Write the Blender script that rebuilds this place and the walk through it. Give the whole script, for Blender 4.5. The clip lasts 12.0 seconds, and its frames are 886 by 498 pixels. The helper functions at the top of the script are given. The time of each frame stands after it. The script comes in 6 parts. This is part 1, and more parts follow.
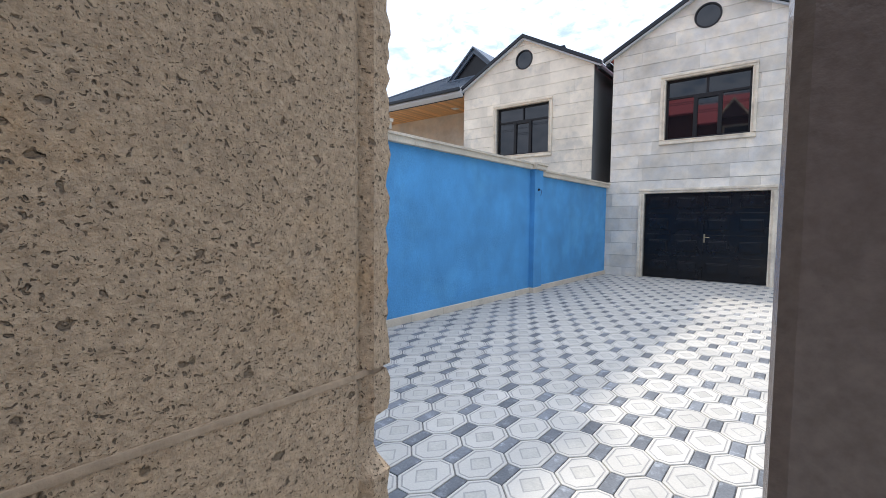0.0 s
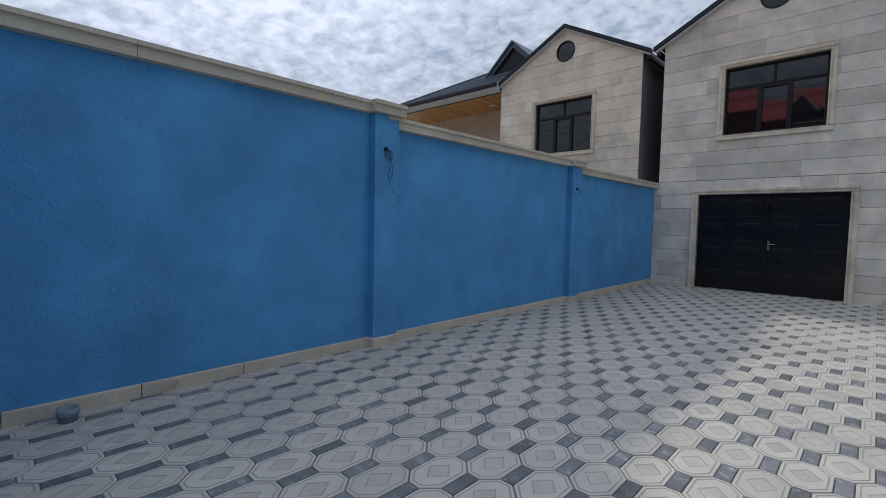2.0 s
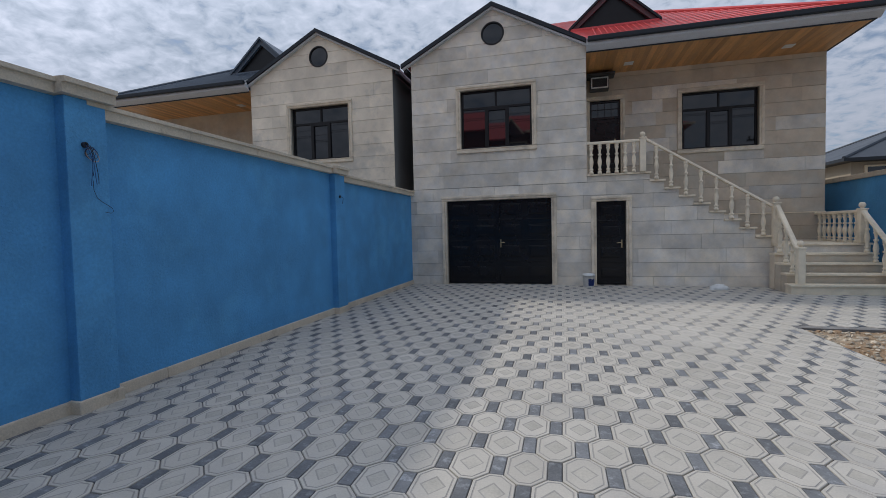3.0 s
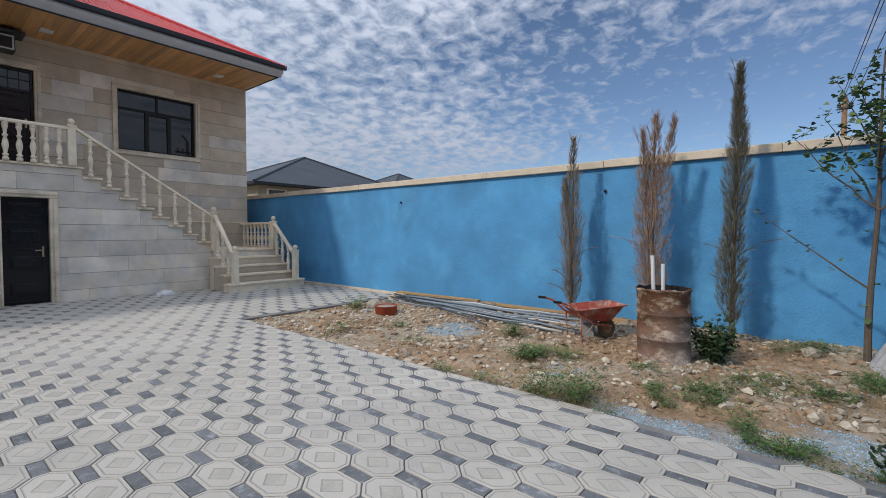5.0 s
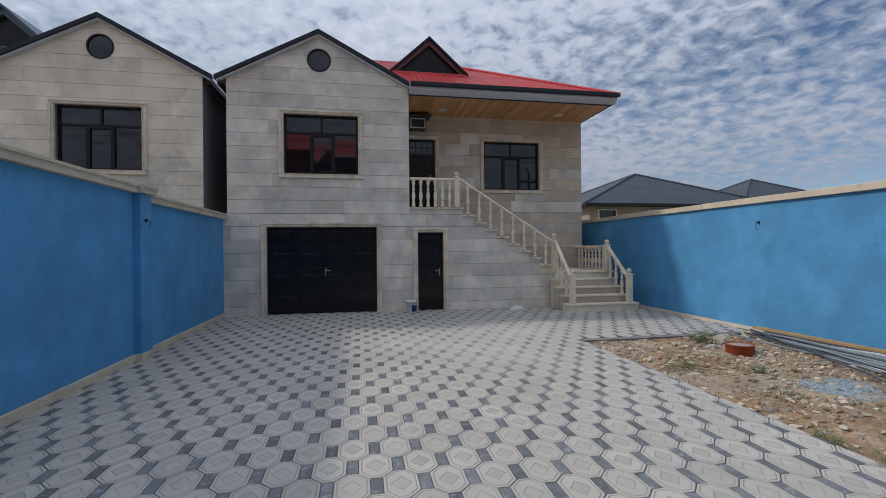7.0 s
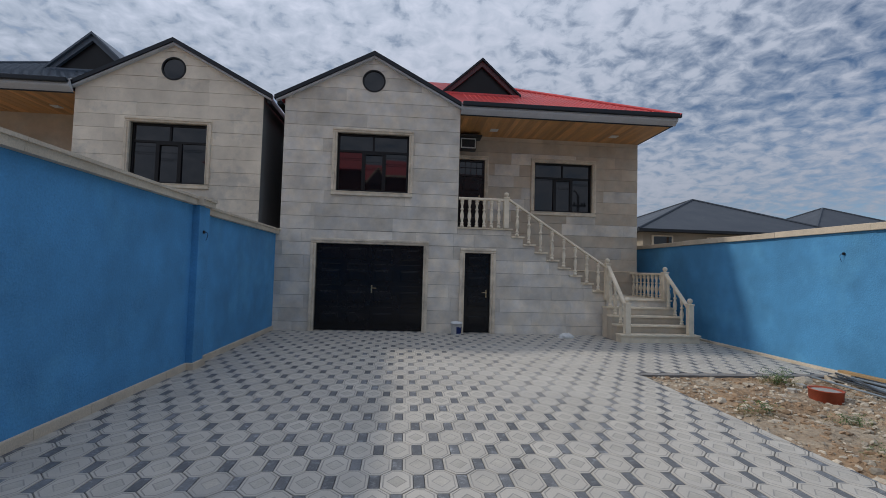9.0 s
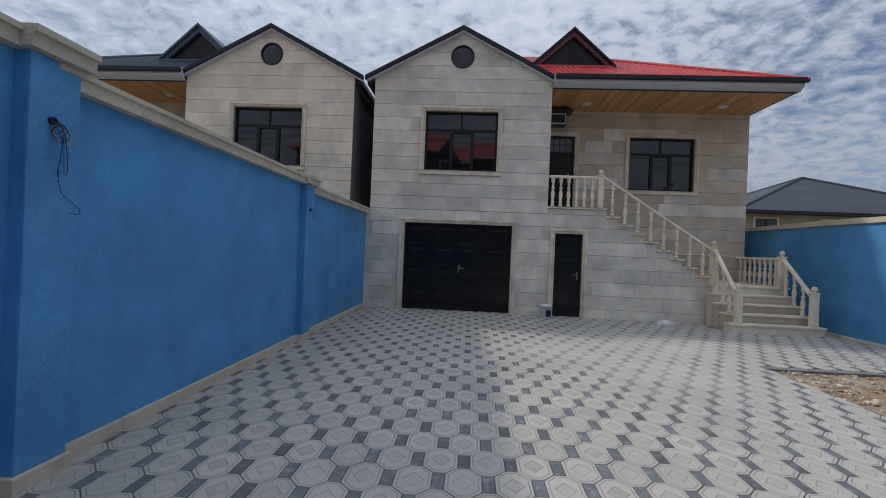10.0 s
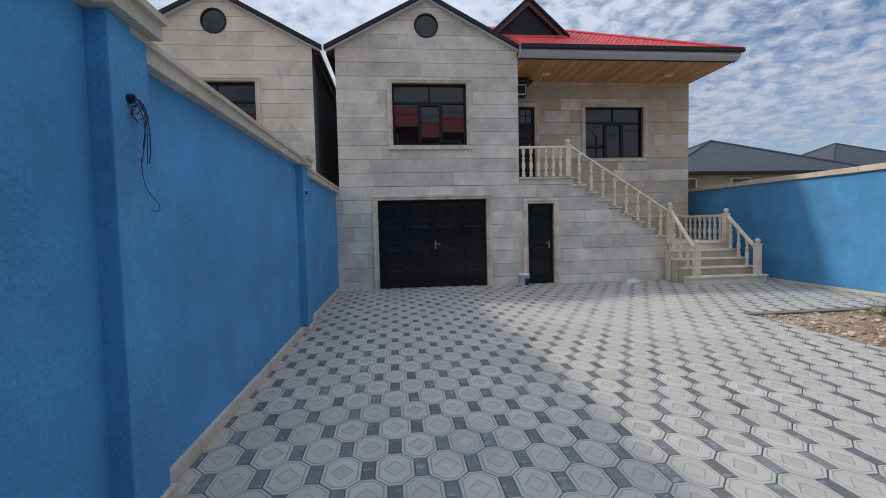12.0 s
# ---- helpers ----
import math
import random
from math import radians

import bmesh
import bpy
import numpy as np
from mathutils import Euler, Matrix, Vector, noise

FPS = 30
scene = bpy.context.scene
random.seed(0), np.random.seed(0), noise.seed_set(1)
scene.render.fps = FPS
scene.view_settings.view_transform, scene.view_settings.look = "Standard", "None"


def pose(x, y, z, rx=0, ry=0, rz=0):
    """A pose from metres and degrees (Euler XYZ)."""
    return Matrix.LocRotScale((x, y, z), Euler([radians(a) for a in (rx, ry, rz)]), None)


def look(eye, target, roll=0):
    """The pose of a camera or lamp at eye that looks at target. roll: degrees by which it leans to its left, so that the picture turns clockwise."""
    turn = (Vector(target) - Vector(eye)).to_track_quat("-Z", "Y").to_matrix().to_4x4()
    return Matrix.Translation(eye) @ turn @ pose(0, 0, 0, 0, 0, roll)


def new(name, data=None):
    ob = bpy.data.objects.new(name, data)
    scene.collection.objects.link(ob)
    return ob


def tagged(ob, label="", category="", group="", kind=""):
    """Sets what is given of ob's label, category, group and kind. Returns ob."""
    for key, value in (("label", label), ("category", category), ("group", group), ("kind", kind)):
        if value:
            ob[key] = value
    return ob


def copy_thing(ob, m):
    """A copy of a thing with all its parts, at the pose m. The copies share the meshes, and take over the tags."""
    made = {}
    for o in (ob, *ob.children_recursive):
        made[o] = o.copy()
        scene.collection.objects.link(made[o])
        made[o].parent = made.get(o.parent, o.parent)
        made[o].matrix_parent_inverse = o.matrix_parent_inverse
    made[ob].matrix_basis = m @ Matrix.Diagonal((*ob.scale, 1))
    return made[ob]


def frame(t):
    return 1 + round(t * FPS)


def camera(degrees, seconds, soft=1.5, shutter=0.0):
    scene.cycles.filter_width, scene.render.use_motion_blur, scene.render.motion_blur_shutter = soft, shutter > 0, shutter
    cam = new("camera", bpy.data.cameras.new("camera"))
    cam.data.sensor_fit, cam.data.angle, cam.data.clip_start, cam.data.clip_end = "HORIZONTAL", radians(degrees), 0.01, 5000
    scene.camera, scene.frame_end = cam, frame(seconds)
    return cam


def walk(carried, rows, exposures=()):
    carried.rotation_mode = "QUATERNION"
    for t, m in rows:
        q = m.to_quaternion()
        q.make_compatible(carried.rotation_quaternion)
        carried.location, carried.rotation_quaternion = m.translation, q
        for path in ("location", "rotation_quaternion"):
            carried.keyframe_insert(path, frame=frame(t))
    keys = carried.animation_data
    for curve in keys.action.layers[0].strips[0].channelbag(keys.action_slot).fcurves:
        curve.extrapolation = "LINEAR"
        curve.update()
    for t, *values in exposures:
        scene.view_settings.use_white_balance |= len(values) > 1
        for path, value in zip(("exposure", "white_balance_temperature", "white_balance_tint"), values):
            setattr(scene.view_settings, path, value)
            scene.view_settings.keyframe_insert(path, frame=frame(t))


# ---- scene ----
cam = camera(89.0, 12.0, soft=0.9)
PATH = [
    (0, (0.400, 0.171, 1.426), (-0.848, 1.728, 1.301), 0.5),
    (0.3, (0.380, 0.235, 1.391), (-0.874, 1.788, 1.271), 0.1),
    (0.5, (0.376, 0.320, 1.390), (-0.914, 1.843, 1.264), -0.2),
    (0.7, (0.382, 0.418, 1.399), (-0.964, 1.891, 1.270), -0.2),
    (1, (0.399, 0.516, 1.411), (-0.995, 1.944, 1.281), -0.1),
    (1.5, (0.354, 0.661, 1.401), (-1.063, 2.065, 1.260), 0.5),
    (2, (0.188, 0.837, 1.406), (-1.197, 2.275, 1.288), 1.2),
    (2.5, (0.104, 0.976, 1.409), (-0.946, 2.676, 1.312), 0.3),
    (3, (0.024, 1.133, 1.434), (-0.488, 3.064, 1.349), -1.3),
    (3.5, (0.024, 1.210, 1.448), (0.358, 3.181, 1.396), -1.0),
    (3.7, (-0.012, 1.203, 1.446), (0.617, 3.101, 1.397), -0.8),
    (5.3, (-0.379, 1.195, 1.391), (1.184, 2.440, 1.314), 0.2),
    (5.5, (-0.395, 1.203, 1.399), (1.108, 2.519, 1.314), -0.0),
    (6, (-0.529, 1.162, 1.450), (0.788, 2.665, 1.355), -0.3),
    (6.5, (-0.548, 1.088, 1.529), (0.272, 2.910, 1.437), -1.4),
    (7, (-0.626, 1.014, 1.597), (-0.268, 2.982, 1.597), -0.5),
    (7.2, (-0.638, 1.045, 1.603), (-0.365, 3.026, 1.656), 0.4),
    (8.8, (-0.646, 1.200, 1.594), (-0.473, 3.190, 1.703), 1.8),
    (9, (-0.689, 1.241, 1.585), (-0.523, 3.232, 1.677), 1.6),
    (9.5, (-0.851, 1.392, 1.542), (-0.785, 3.390, 1.593), 2.0),
    (10, (-1.207, 1.431, 1.519), (-1.333, 3.427, 1.522), 2.4),
    (10.5, (-1.537, 1.438, 1.524), (-1.813, 3.419, 1.481), 1.2),
    (11, (-1.862, 1.545, 1.504), (-2.189, 3.517, 1.424), -0.7),
    (11.5, (-2.178, 1.603, 1.500), (-2.381, 3.591, 1.411), 0.1),
    (12, (-2.481, 1.581, 1.534), (-2.275, 3.568, 1.430), -1.3),
]
EXPOSURE = [(0.0, 1.38), (0.3, 1.12), (0.5, 0.70), (0.8, 0.28), (1.2, 0.15), (2.0, 0.20), (2.5, 0.17), (3.0, 0.12), (3.5, 0.18), (5.5, 0.30), (6.5, 0.17), (7.0, 0.04), (9.0, -0.08), (9.5, -0.04), (10.5, 0.12), (11.5, 0.31), (12.0, 0.33)]
walk(cam, [(t, look(eye, target, roll)) for t, eye, target, roll in PATH], EXPOSURE)

# ---- world and sun ----
SUN_WAY = Vector((1.15, -0.37, -1.0)).normalized()   # the way the sunlight travels
sun_at = -SUN_WAY
world = bpy.data.worlds.new("sky")
scene.world = world
world.use_nodes = True
wn, wl = world.node_tree.nodes, world.node_tree.links
wn.clear()


def wnode(kind, **sets):
    n = wn.new(kind)
    for k, v in sets.items():
        n.inputs[k].default_value = v
    return n


def wmath(op, a, b):
    n = wn.new("ShaderNodeMath")
    n.operation = op
    for i, v in enumerate((a, b)):
        if isinstance(v, (int, float)):
            n.inputs[i].default_value = v
        else:
            wl.new(v, n.inputs[i])
    return n.outputs[0]


sky = wn.new("ShaderNodeTexSky")
sky.sky_type, sky.sun_disc = "NISHITA", False
sky.sun_elevation = math.asin(sun_at.z)
sky.sun_rotation = math.atan2(sun_at.x, sun_at.y)
sky.air_density, sky.dust_density, sky.ozone_density = 0.8, 0.25, 3.0
coord = wn.new("ShaderNodeTexCoord")
split = wn.new("ShaderNodeSeparateXYZ")
wl.new(coord.outputs["Generated"], split.inputs[0])
high = wmath("ADD", wmath("MAXIMUM", split.outputs[2], 0.0), 0.23)
flat = wn.new("ShaderNodeCombineXYZ")
wl.new(wmath("DIVIDE", split.outputs[0], high), flat.inputs[0])
wl.new(wmath("DIVIDE", split.outputs[1], high), flat.inputs[1])
puffs = wnode("ShaderNodeTexNoise", Scale=15.0, Detail=6.0, Roughness=0.56, Distortion=0.35)
banks = wnode("ShaderNodeTexNoise", Scale=1.1, Detail=3.0, Roughness=0.5)
wl.new(flat.outputs[0], puffs.inputs["Vector"])
wl.new(flat.outputs[0], banks.inputs["Vector"])
amount = wmath("ADD", wmath("MULTIPLY", puffs.outputs[0], 0.75), wmath("MULTIPLY", banks.outputs[0], 0.55))
heap = amount
amount = wmath("SUBTRACT", amount, wmath("ADD", wmath("MULTIPLY", split.outputs[0], 0.12), wmath("MULTIPLY", wmath("MAXIMUM", wmath("SUBTRACT", split.outputs[0], 0.6), 0.0), 0.6)))      # the deck thins out towards one side
cover = wn.new("ShaderNodeMapRange")
cover.inputs["From Min"].default_value, cover.inputs["From Max"].default_value = 0.34, 0.61
wl.new(amount, cover.inputs["Value"])
sunny = wn.new("ShaderNodeVectorMath")
sunny.operation = "DOT_PRODUCT"
wl.new(coord.outputs["Generated"], sunny.inputs[0])
sunny.inputs[1].default_value = sun_at
near_sun = wmath("POWER", wmath("MAXIMUM", sunny.outputs["Value"], 0.0), 8.0)
thick = wn.new("ShaderNodeMapRange")      # the puffs stand out white from the greyer veil between them
thick.inputs["From Min"].default_value, thick.inputs["From Max"].default_value = 0.48, 0.78
thick.inputs["To Min"].default_value, thick.inputs["To Max"].default_value = 0.80, 1.24
wl.new(heap, thick.inputs["Value"])
body = wmath("ADD", wmath("MULTIPLY", wmath("SUBTRACT", thick.outputs[0], 1.0), wmath("SUBTRACT", 0.80, wmath("MULTIPLY", split.outputs[0], 0.62))), 1.0)
deck = wmath("ADD", wmath("MULTIPLY", wmath("MAXIMUM", split.outputs[2], 0.0), 1.5), 0.66)      # a cloud deck is brightest overhead
glow = wmath("MULTIPLY", wmath("MULTIPLY", wmath("ADD", wmath("MULTIPLY", near_sun, 1.3), 3.35), deck), body)
glow = wmath("MULTIPLY", glow, wmath("ADD", wmath("MULTIPLY", split.outputs[1], 0.10), 0.88))      # dimmer away from the sun
white = wn.new("ShaderNodeCombineXYZ")      # the veil is bluer where it is thin
wl.new(wmath("MULTIPLY", glow, wmath("ADD", wmath("MULTIPLY", thick.outputs[0], 0.24), 0.64)), white.inputs[0])
wl.new(wmath("MULTIPLY", glow, wmath("ADD", wmath("MULTIPLY", thick.outputs[0], 0.08), 0.91)), white.inputs[1])
wl.new(wmath("MULTIPLY", glow, 1.20), white.inputs[2])
blend = wn.new("ShaderNodeMix")
blend.data_type = "RGBA"
wl.new(wmath("MULTIPLY", cover.outputs[0], 0.9), blend.inputs["Factor"])
dim = wn.new("ShaderNodeVectorMath")
dim.operation = "SCALE"
dim.inputs["Scale"].default_value = 0.62
wl.new(sky.outputs[0], dim.inputs[0])
wl.new(dim.outputs[0], blend.inputs["A"])
wl.new(white.outputs[0], blend.inputs["B"])
back = wnode("ShaderNodeBackground", Strength=0.134)
wl.new(blend.outputs["Result"], back.inputs["Color"])
wout = wn.new("ShaderNodeOutputWorld")
wl.new(back.outputs[0], wout.inputs[0])

sun = new("sun", bpy.data.lights.new("sun", "SUN"))
sun.data.energy, sun.data.angle, sun.data.color = 1.52, radians(3.4), (1.0, 0.94, 0.85)
sun.matrix_world = look((-12, 4, 12), Vector((-12, 4, 12)) + SUN_WAY)

# ---- materials ----


def mat(name, base, rough=0.8, vary=0.12, scale=3.0, grain=60.0, grain_amount=0.08, bump=0.15, bump_scale=None, metal=0.0,
        random_tint=0.0, island=False, spec=0.4, second=None, second_scale=1.2, second_cut=(0.52, 0.66), dist=0.01, stretch=(1, 1, 1)):
    """A surface with large stains, fine grain, relief and, where asked, a second colour in patches and a tint from piece to piece."""
    m = bpy.data.materials.new(name)
    m.use_nodes = True
    n, l = m.node_tree.nodes, m.node_tree.links
    bsdf = n["Principled BSDF"]
    tc = n.new("ShaderNodeNewGeometry")
    mp = n.new("ShaderNodeMapping")
    mp.inputs["Scale"].default_value = stretch
    l.new(tc.outputs["Position"], mp.inputs[0])

    def tex(sc, det=4.0, ro=0.6):
        t = n.new("ShaderNodeTexNoise")
        t.inputs["Scale"].default_value, t.inputs["Detail"].default_value, t.inputs["Roughness"].default_value = sc, det, ro
        l.new(mp.outputs[0], t.inputs["Vector"])
        return t.outputs[0]

    def rng(v, a, b, c, d):
        r = n.new("ShaderNodeMapRange")
        for k, x in zip(("From Min", "From Max", "To Min", "To Max"), (a, b, c, d)):
            r.inputs[k].default_value = x
        l.new(v, r.inputs["Value"])
        return r.outputs[0]

    def mul(a, b):
        k = n.new("ShaderNodeMath")
        k.operation = "MULTIPLY"
        l.new(a, k.inputs[0])
        l.new(b, k.inputs[1])
        return k.outputs[0]

    big = tex(scale)
    fine = tex(grain, 3.0)
    value = mul(rng(big, 0.3, 0.7, 1 - vary, 1 + vary), rng(fine, 0.3, 0.7, 1 - grain_amount, 1 + grain_amount))
    if random_tint:
        src = (tc.outputs["Random Per Island"] if island else n.new("ShaderNodeObjectInfo").outputs["Random"])
        value = mul(value, rng(src, 0, 1, 1 - random_tint, 1 + random_tint))
    colour = n.new("ShaderNodeMix")
    colour.data_type = "RGBA"
    colour.inputs["A"].default_value = (*base, 1)
    colour.inputs["B"].default_value = (*(second or base), 1)
    colour.inputs["Factor"].default_value = 0.0
    if second:
        l.new(rng(tex(second_scale, 6.0, 0.65), second_cut[0], second_cut[1], 0, 1), colour.inputs["Factor"])
    scale_it = n.new("ShaderNodeVectorMath")
    scale_it.operation = "SCALE"
    l.new(colour.outputs["Result"], scale_it.inputs[0])
    l.new(value, scale_it.inputs["Scale"])
    l.new(scale_it.outputs[0], bsdf.inputs["Base Color"])
    l.new(rng(big, 0.3, 0.7, max(0.02, rough - 0.08), min(1.0, rough + 0.08)), bsdf.inputs["Roughness"])
    bsdf.inputs["Metallic"].default_value = metal
    bsdf.inputs["Specular IOR Level"].default_value = spec
    if bump:
        b = n.new("ShaderNodeBump")
        b.inputs["Strength"].default_value, b.inputs["Distance"].default_value = bump, dist
        l.new(tex(bump_scale or grain, 5.0), b.inputs["Height"])
        l.new(b.outputs[0], bsdf.inputs["Normal"])
    return m


M_BLUE = mat("blue_plaster", (0.085, 0.303, 0.560), 0.75, 0.17, 1.3, 45, 0.09, 0.17, 13, dist=0.03, second=(0.105, 0.35, 0.61), second_scale=0.9)


def trowelled(m):
    """Adds drips and trowel ridges, in loose clusters, to a plaster."""
    n, l = m.node_tree.nodes, m.node_tree.links
    bsdf = n["Principled BSDF"]
    pos = n.new("ShaderNodeNewGeometry")
    made = []
    for sc, det, lo, hi in ((42.0, 3.0, 0.46, 0.80), (1.6, 3.0, 0.38, 0.64)):
        t = n.new("ShaderNodeTexNoise")
        t.inputs["Scale"].default_value, t.inputs["Detail"].default_value, t.inputs["Distortion"].default_value = sc, det, 0.6
        l.new(pos.outputs["Position"], t.inputs["Vector"])
        r = n.new("ShaderNodeMapRange")
        r.inputs["From Min"].default_value, r.inputs["From Max"].default_value = lo, hi
        l.new(t.outputs[0], r.inputs["Value"])
        made.append(r.outputs[0])
    k = n.new("ShaderNodeMath")
    k.operation = "MULTIPLY"
    l.new(made[0], k.inputs[0])
    l.new(made[1], k.inputs[1])
    b = n.new("ShaderNodeBump")
    b.inputs["Strength"].default_value, b.inputs["Distance"].default_value = 0.75, 0.0062
    l.new(k.outputs[0], b.inputs["Height"])
    l.new(bsdf.inputs["Normal"].links[0].from_socket, b.inputs["Normal"])
    l.new(b.outputs[0], bsdf.inputs["Normal"])


trowelled(M_BLUE)
M_COPING = mat("sandstone_coping", (0.63, 0.53, 0.405), 0.85, 0.14, 2.0, 70, 0.10, 0.5, 40, second=(0.38, 0.30, 0.21), second_scale=3.4, second_cut=(0.60, 0.76))
M_SLAB = mat("limestone_slab", (0.74, 0.65, 0.52), 0.7, 0.20, 1.9, 90, 0.09, 0.16, 60, random_tint=0.15, second=(0.63, 0.60, 0.555), second_scale=2.6, second_cut=(0.30, 0.68))
M_SLAB_WARM = mat("honey_limestone_slab", (0.575, 0.475, 0.36), 0.7, 0.18, 1.7, 90, 0.06, 0.12, 60, random_tint=0.13, second=(0.56, 0.495, 0.40), second_scale=1.6, second_cut=(0.45, 0.62))
M_SLAB_PALE = mat("pale_limestone_slab", (0.79, 0.70, 0.57), 0.7, 0.15, 1.6, 90, 0.06, 0.16, 60, random_tint=0.08, second=(0.60, 0.55, 0.47), second_scale=1.3)
M_JOINT = mat("wall_core", (0.22, 0.19, 0.15), 0.9)
M_TRIM = mat("carved_limestone", (0.82, 0.705, 0.535), 0.7, 0.17, 3.0, 90, 0.05, 0.15, 50)
M_SURROUND = mat("moulded_limestone_surround", (0.72, 0.625, 0.49), 0.7, 0.2, 3.0, 90, 0.08, 0.2, 50, second=(0.50, 0.43, 0.34), second_scale=2.2, second_cut=(0.52, 0.74))
M_BLACK = mat("black_door_paint", (0.006, 0.006, 0.008), 0.26, 0.2, 2.0, 50, 0.1, 0.05, 30, spec=0.36)
M_FRAME = mat("dark_window_frame", (0.005, 0.005, 0.006), 0.45, 0.1)
M_ROOF_RED = mat("red_metal_roof", (0.70, 0.095, 0.095), 0.38, 0.10, 0.8, 20, 0.03, 0.05)
M_ROOF_SLATE = mat("slate_blue_metal_roof", (0.105, 0.132, 0.165), 0.45, 0.12, 0.8, 20, 0.03, 0.05)
M_ROOF_GREY = mat("grey_metal_roof", (0.042, 0.052, 0.066), 0.55, 0.12, 0.8, 20, 0.03, 0.05)
M_EDGE = mat("dark_roof_edge", (0.016, 0.021, 0.028), 0.55)
M_FASCIA = mat("grey_fascia", (0.55, 0.56, 0.58), 0.55, 0.06)
M_WOOD = mat("varnished_soffit_board", (0.56, 0.29, 0.115), 0.42, 0.20, 1.2, 14, 0.14, 0.1, 30, random_tint=0.22, stretch=(6, 1, 6), island=True)
M_BRASS = mat("dull_brass", (0.46, 0.37, 0.24), 0.35, metal=1.0)
M_STEEL = mat("steel", (0.62, 0.60, 0.56), 0.3, metal=1.0)
M_OCT = mat("white_concrete_tile", (0.505, 0.468, 0.41), 0.62, 0.10, 1.1, 80, 0.06, 0.2, 70, random_tint=0.06, second=(0.43, 0.405, 0.37), second_scale=0.8)
M_OCT_RIM = mat("grey_tile_line", (0.35, 0.33, 0.30), 0.75, 0.12, 4.0, 80, 0.08)
M_OCT_DIA = mat("beige_tile_inlay", (0.46, 0.428, 0.372), 0.7, 0.15, 4.0, 60, 0.1)
M_DARK = mat("blue_grey_tile", (0.155, 0.160, 0.168), 0.62, 0.22, 5.0, 60, 0.15, 0.2, 60, random_tint=0.25, second=(0.33, 0.342, 0.355), second_scale=12.0, second_cut=(0.53, 0.70))


def dusted(m, spots, colour):
    """Lays thin pale cement dust, spilt in ragged spots (x, y, radius), over a floor material."""
    n, l = m.node_tree.nodes, m.node_tree.links
    bsdf = n["Principled BSDF"]
    pos = n.new("ShaderNodeNewGeometry")
    rag = n.new("ShaderNodeTexNoise")
    rag.inputs["Scale"].default_value, rag.inputs["Detail"].default_value = 1.4, 6.0
    l.new(pos.outputs["Position"], rag.inputs["Vector"])
    total = None
    for x, y, r in spots:
        far = n.new("ShaderNodeVectorMath")
        far.operation = "DISTANCE"
        far.inputs[1].default_value = (x, y, 0)
        l.new(pos.outputs["Position"], far.inputs[0])
        near = n.new("ShaderNodeMapRange")
        for k, v in zip(("From Min", "From Max", "To Min", "To Max"), (0.0, r, 0.75, 0.0)):
            near.inputs[k].default_value = v
        l.new(far.outputs["Value"], near.inputs["Value"])
        if total is None:
            total = near.outputs[0]
        else:
            k = n.new("ShaderNodeMath")
            k.operation = "MAXIMUM"
            l.new(total, k.inputs[0])
            l.new(near.outputs[0], k.inputs[1])
            total = k.outputs[0]
    edge = n.new("ShaderNodeMapRange")
    for k, v in zip(("From Min", "From Max", "To Min", "To Max"), (0.3, 0.7, 0.35, 1.45)):
        edge.inputs[k].default_value = v
    l.new(rag.outputs[0], edge.inputs["Value"])
    k = n.new("ShaderNodeMath")
    k.operation, k.use_clamp = "MULTIPLY", True
    l.new(total, k.inputs[0])
    l.new(edge.outputs[0], k.inputs[1])
    mix = n.new("ShaderNodeMix")
    mix.data_type = "RGBA"
    mix.inputs["B"].default_value = (*colour, 1)
    l.new(k.outputs[0], mix.inputs["Factor"])
    l.new(bsdf.inputs["Base Color"].links[0].from_socket, mix.inputs["A"])
    l.new(mix.outputs["Result"], bsdf.inputs["Base Color"])


DUST = ((1.9, 9.5, 2.0), (0.4, 8.6, 1.3), (1.4, 7.6, 1.4))
DUST_COLOUR = (0.57, 0.535, 0.48)
for m in (M_OCT, M_OCT_RIM, M_OCT_DIA, M_DARK):
    dusted(m, DUST, DUST_COLOUR)
M_MORTAR = mat("tile_joint", (0.22, 0.21, 0.20), 0.9, 0.2)
M_SOIL = mat("dry_soil", (0.335, 0.222, 0.130), 0.95, 0.26, 1.6, 22, 0.2, 1.0, 14, dist=0.05, second=(0.36, 0.29, 0.21), second_scale=0.8, second_cut=(0.45, 0.6))
dusted(M_SOIL, ((3.09, 1.94, 0.42), (3.20, 1.58, 0.42), (3.16, 2.30, 0.34), (3.53, 0.98, 0.40), (4.65, 5.16, 0.46), (3.08, 1.03, 0.3)), (0.36, 0.50, 0.60))
M_EARTH = mat("outer_ground", (0.26, 0.22, 0.17), 0.95, 0.2, 0.2, 4, 0.1, 0.3, 3)
M_JAMB = mat("sawn_shell_stone", (0.48, 0.35, 0.225), 0.9, 0.10, 6.0, 260, 0.20, 0.7, 160, dist=0.006, second=(0.47, 0.31, 0.17), second_scale=14.0, second_cut=(0.55, 0.75))


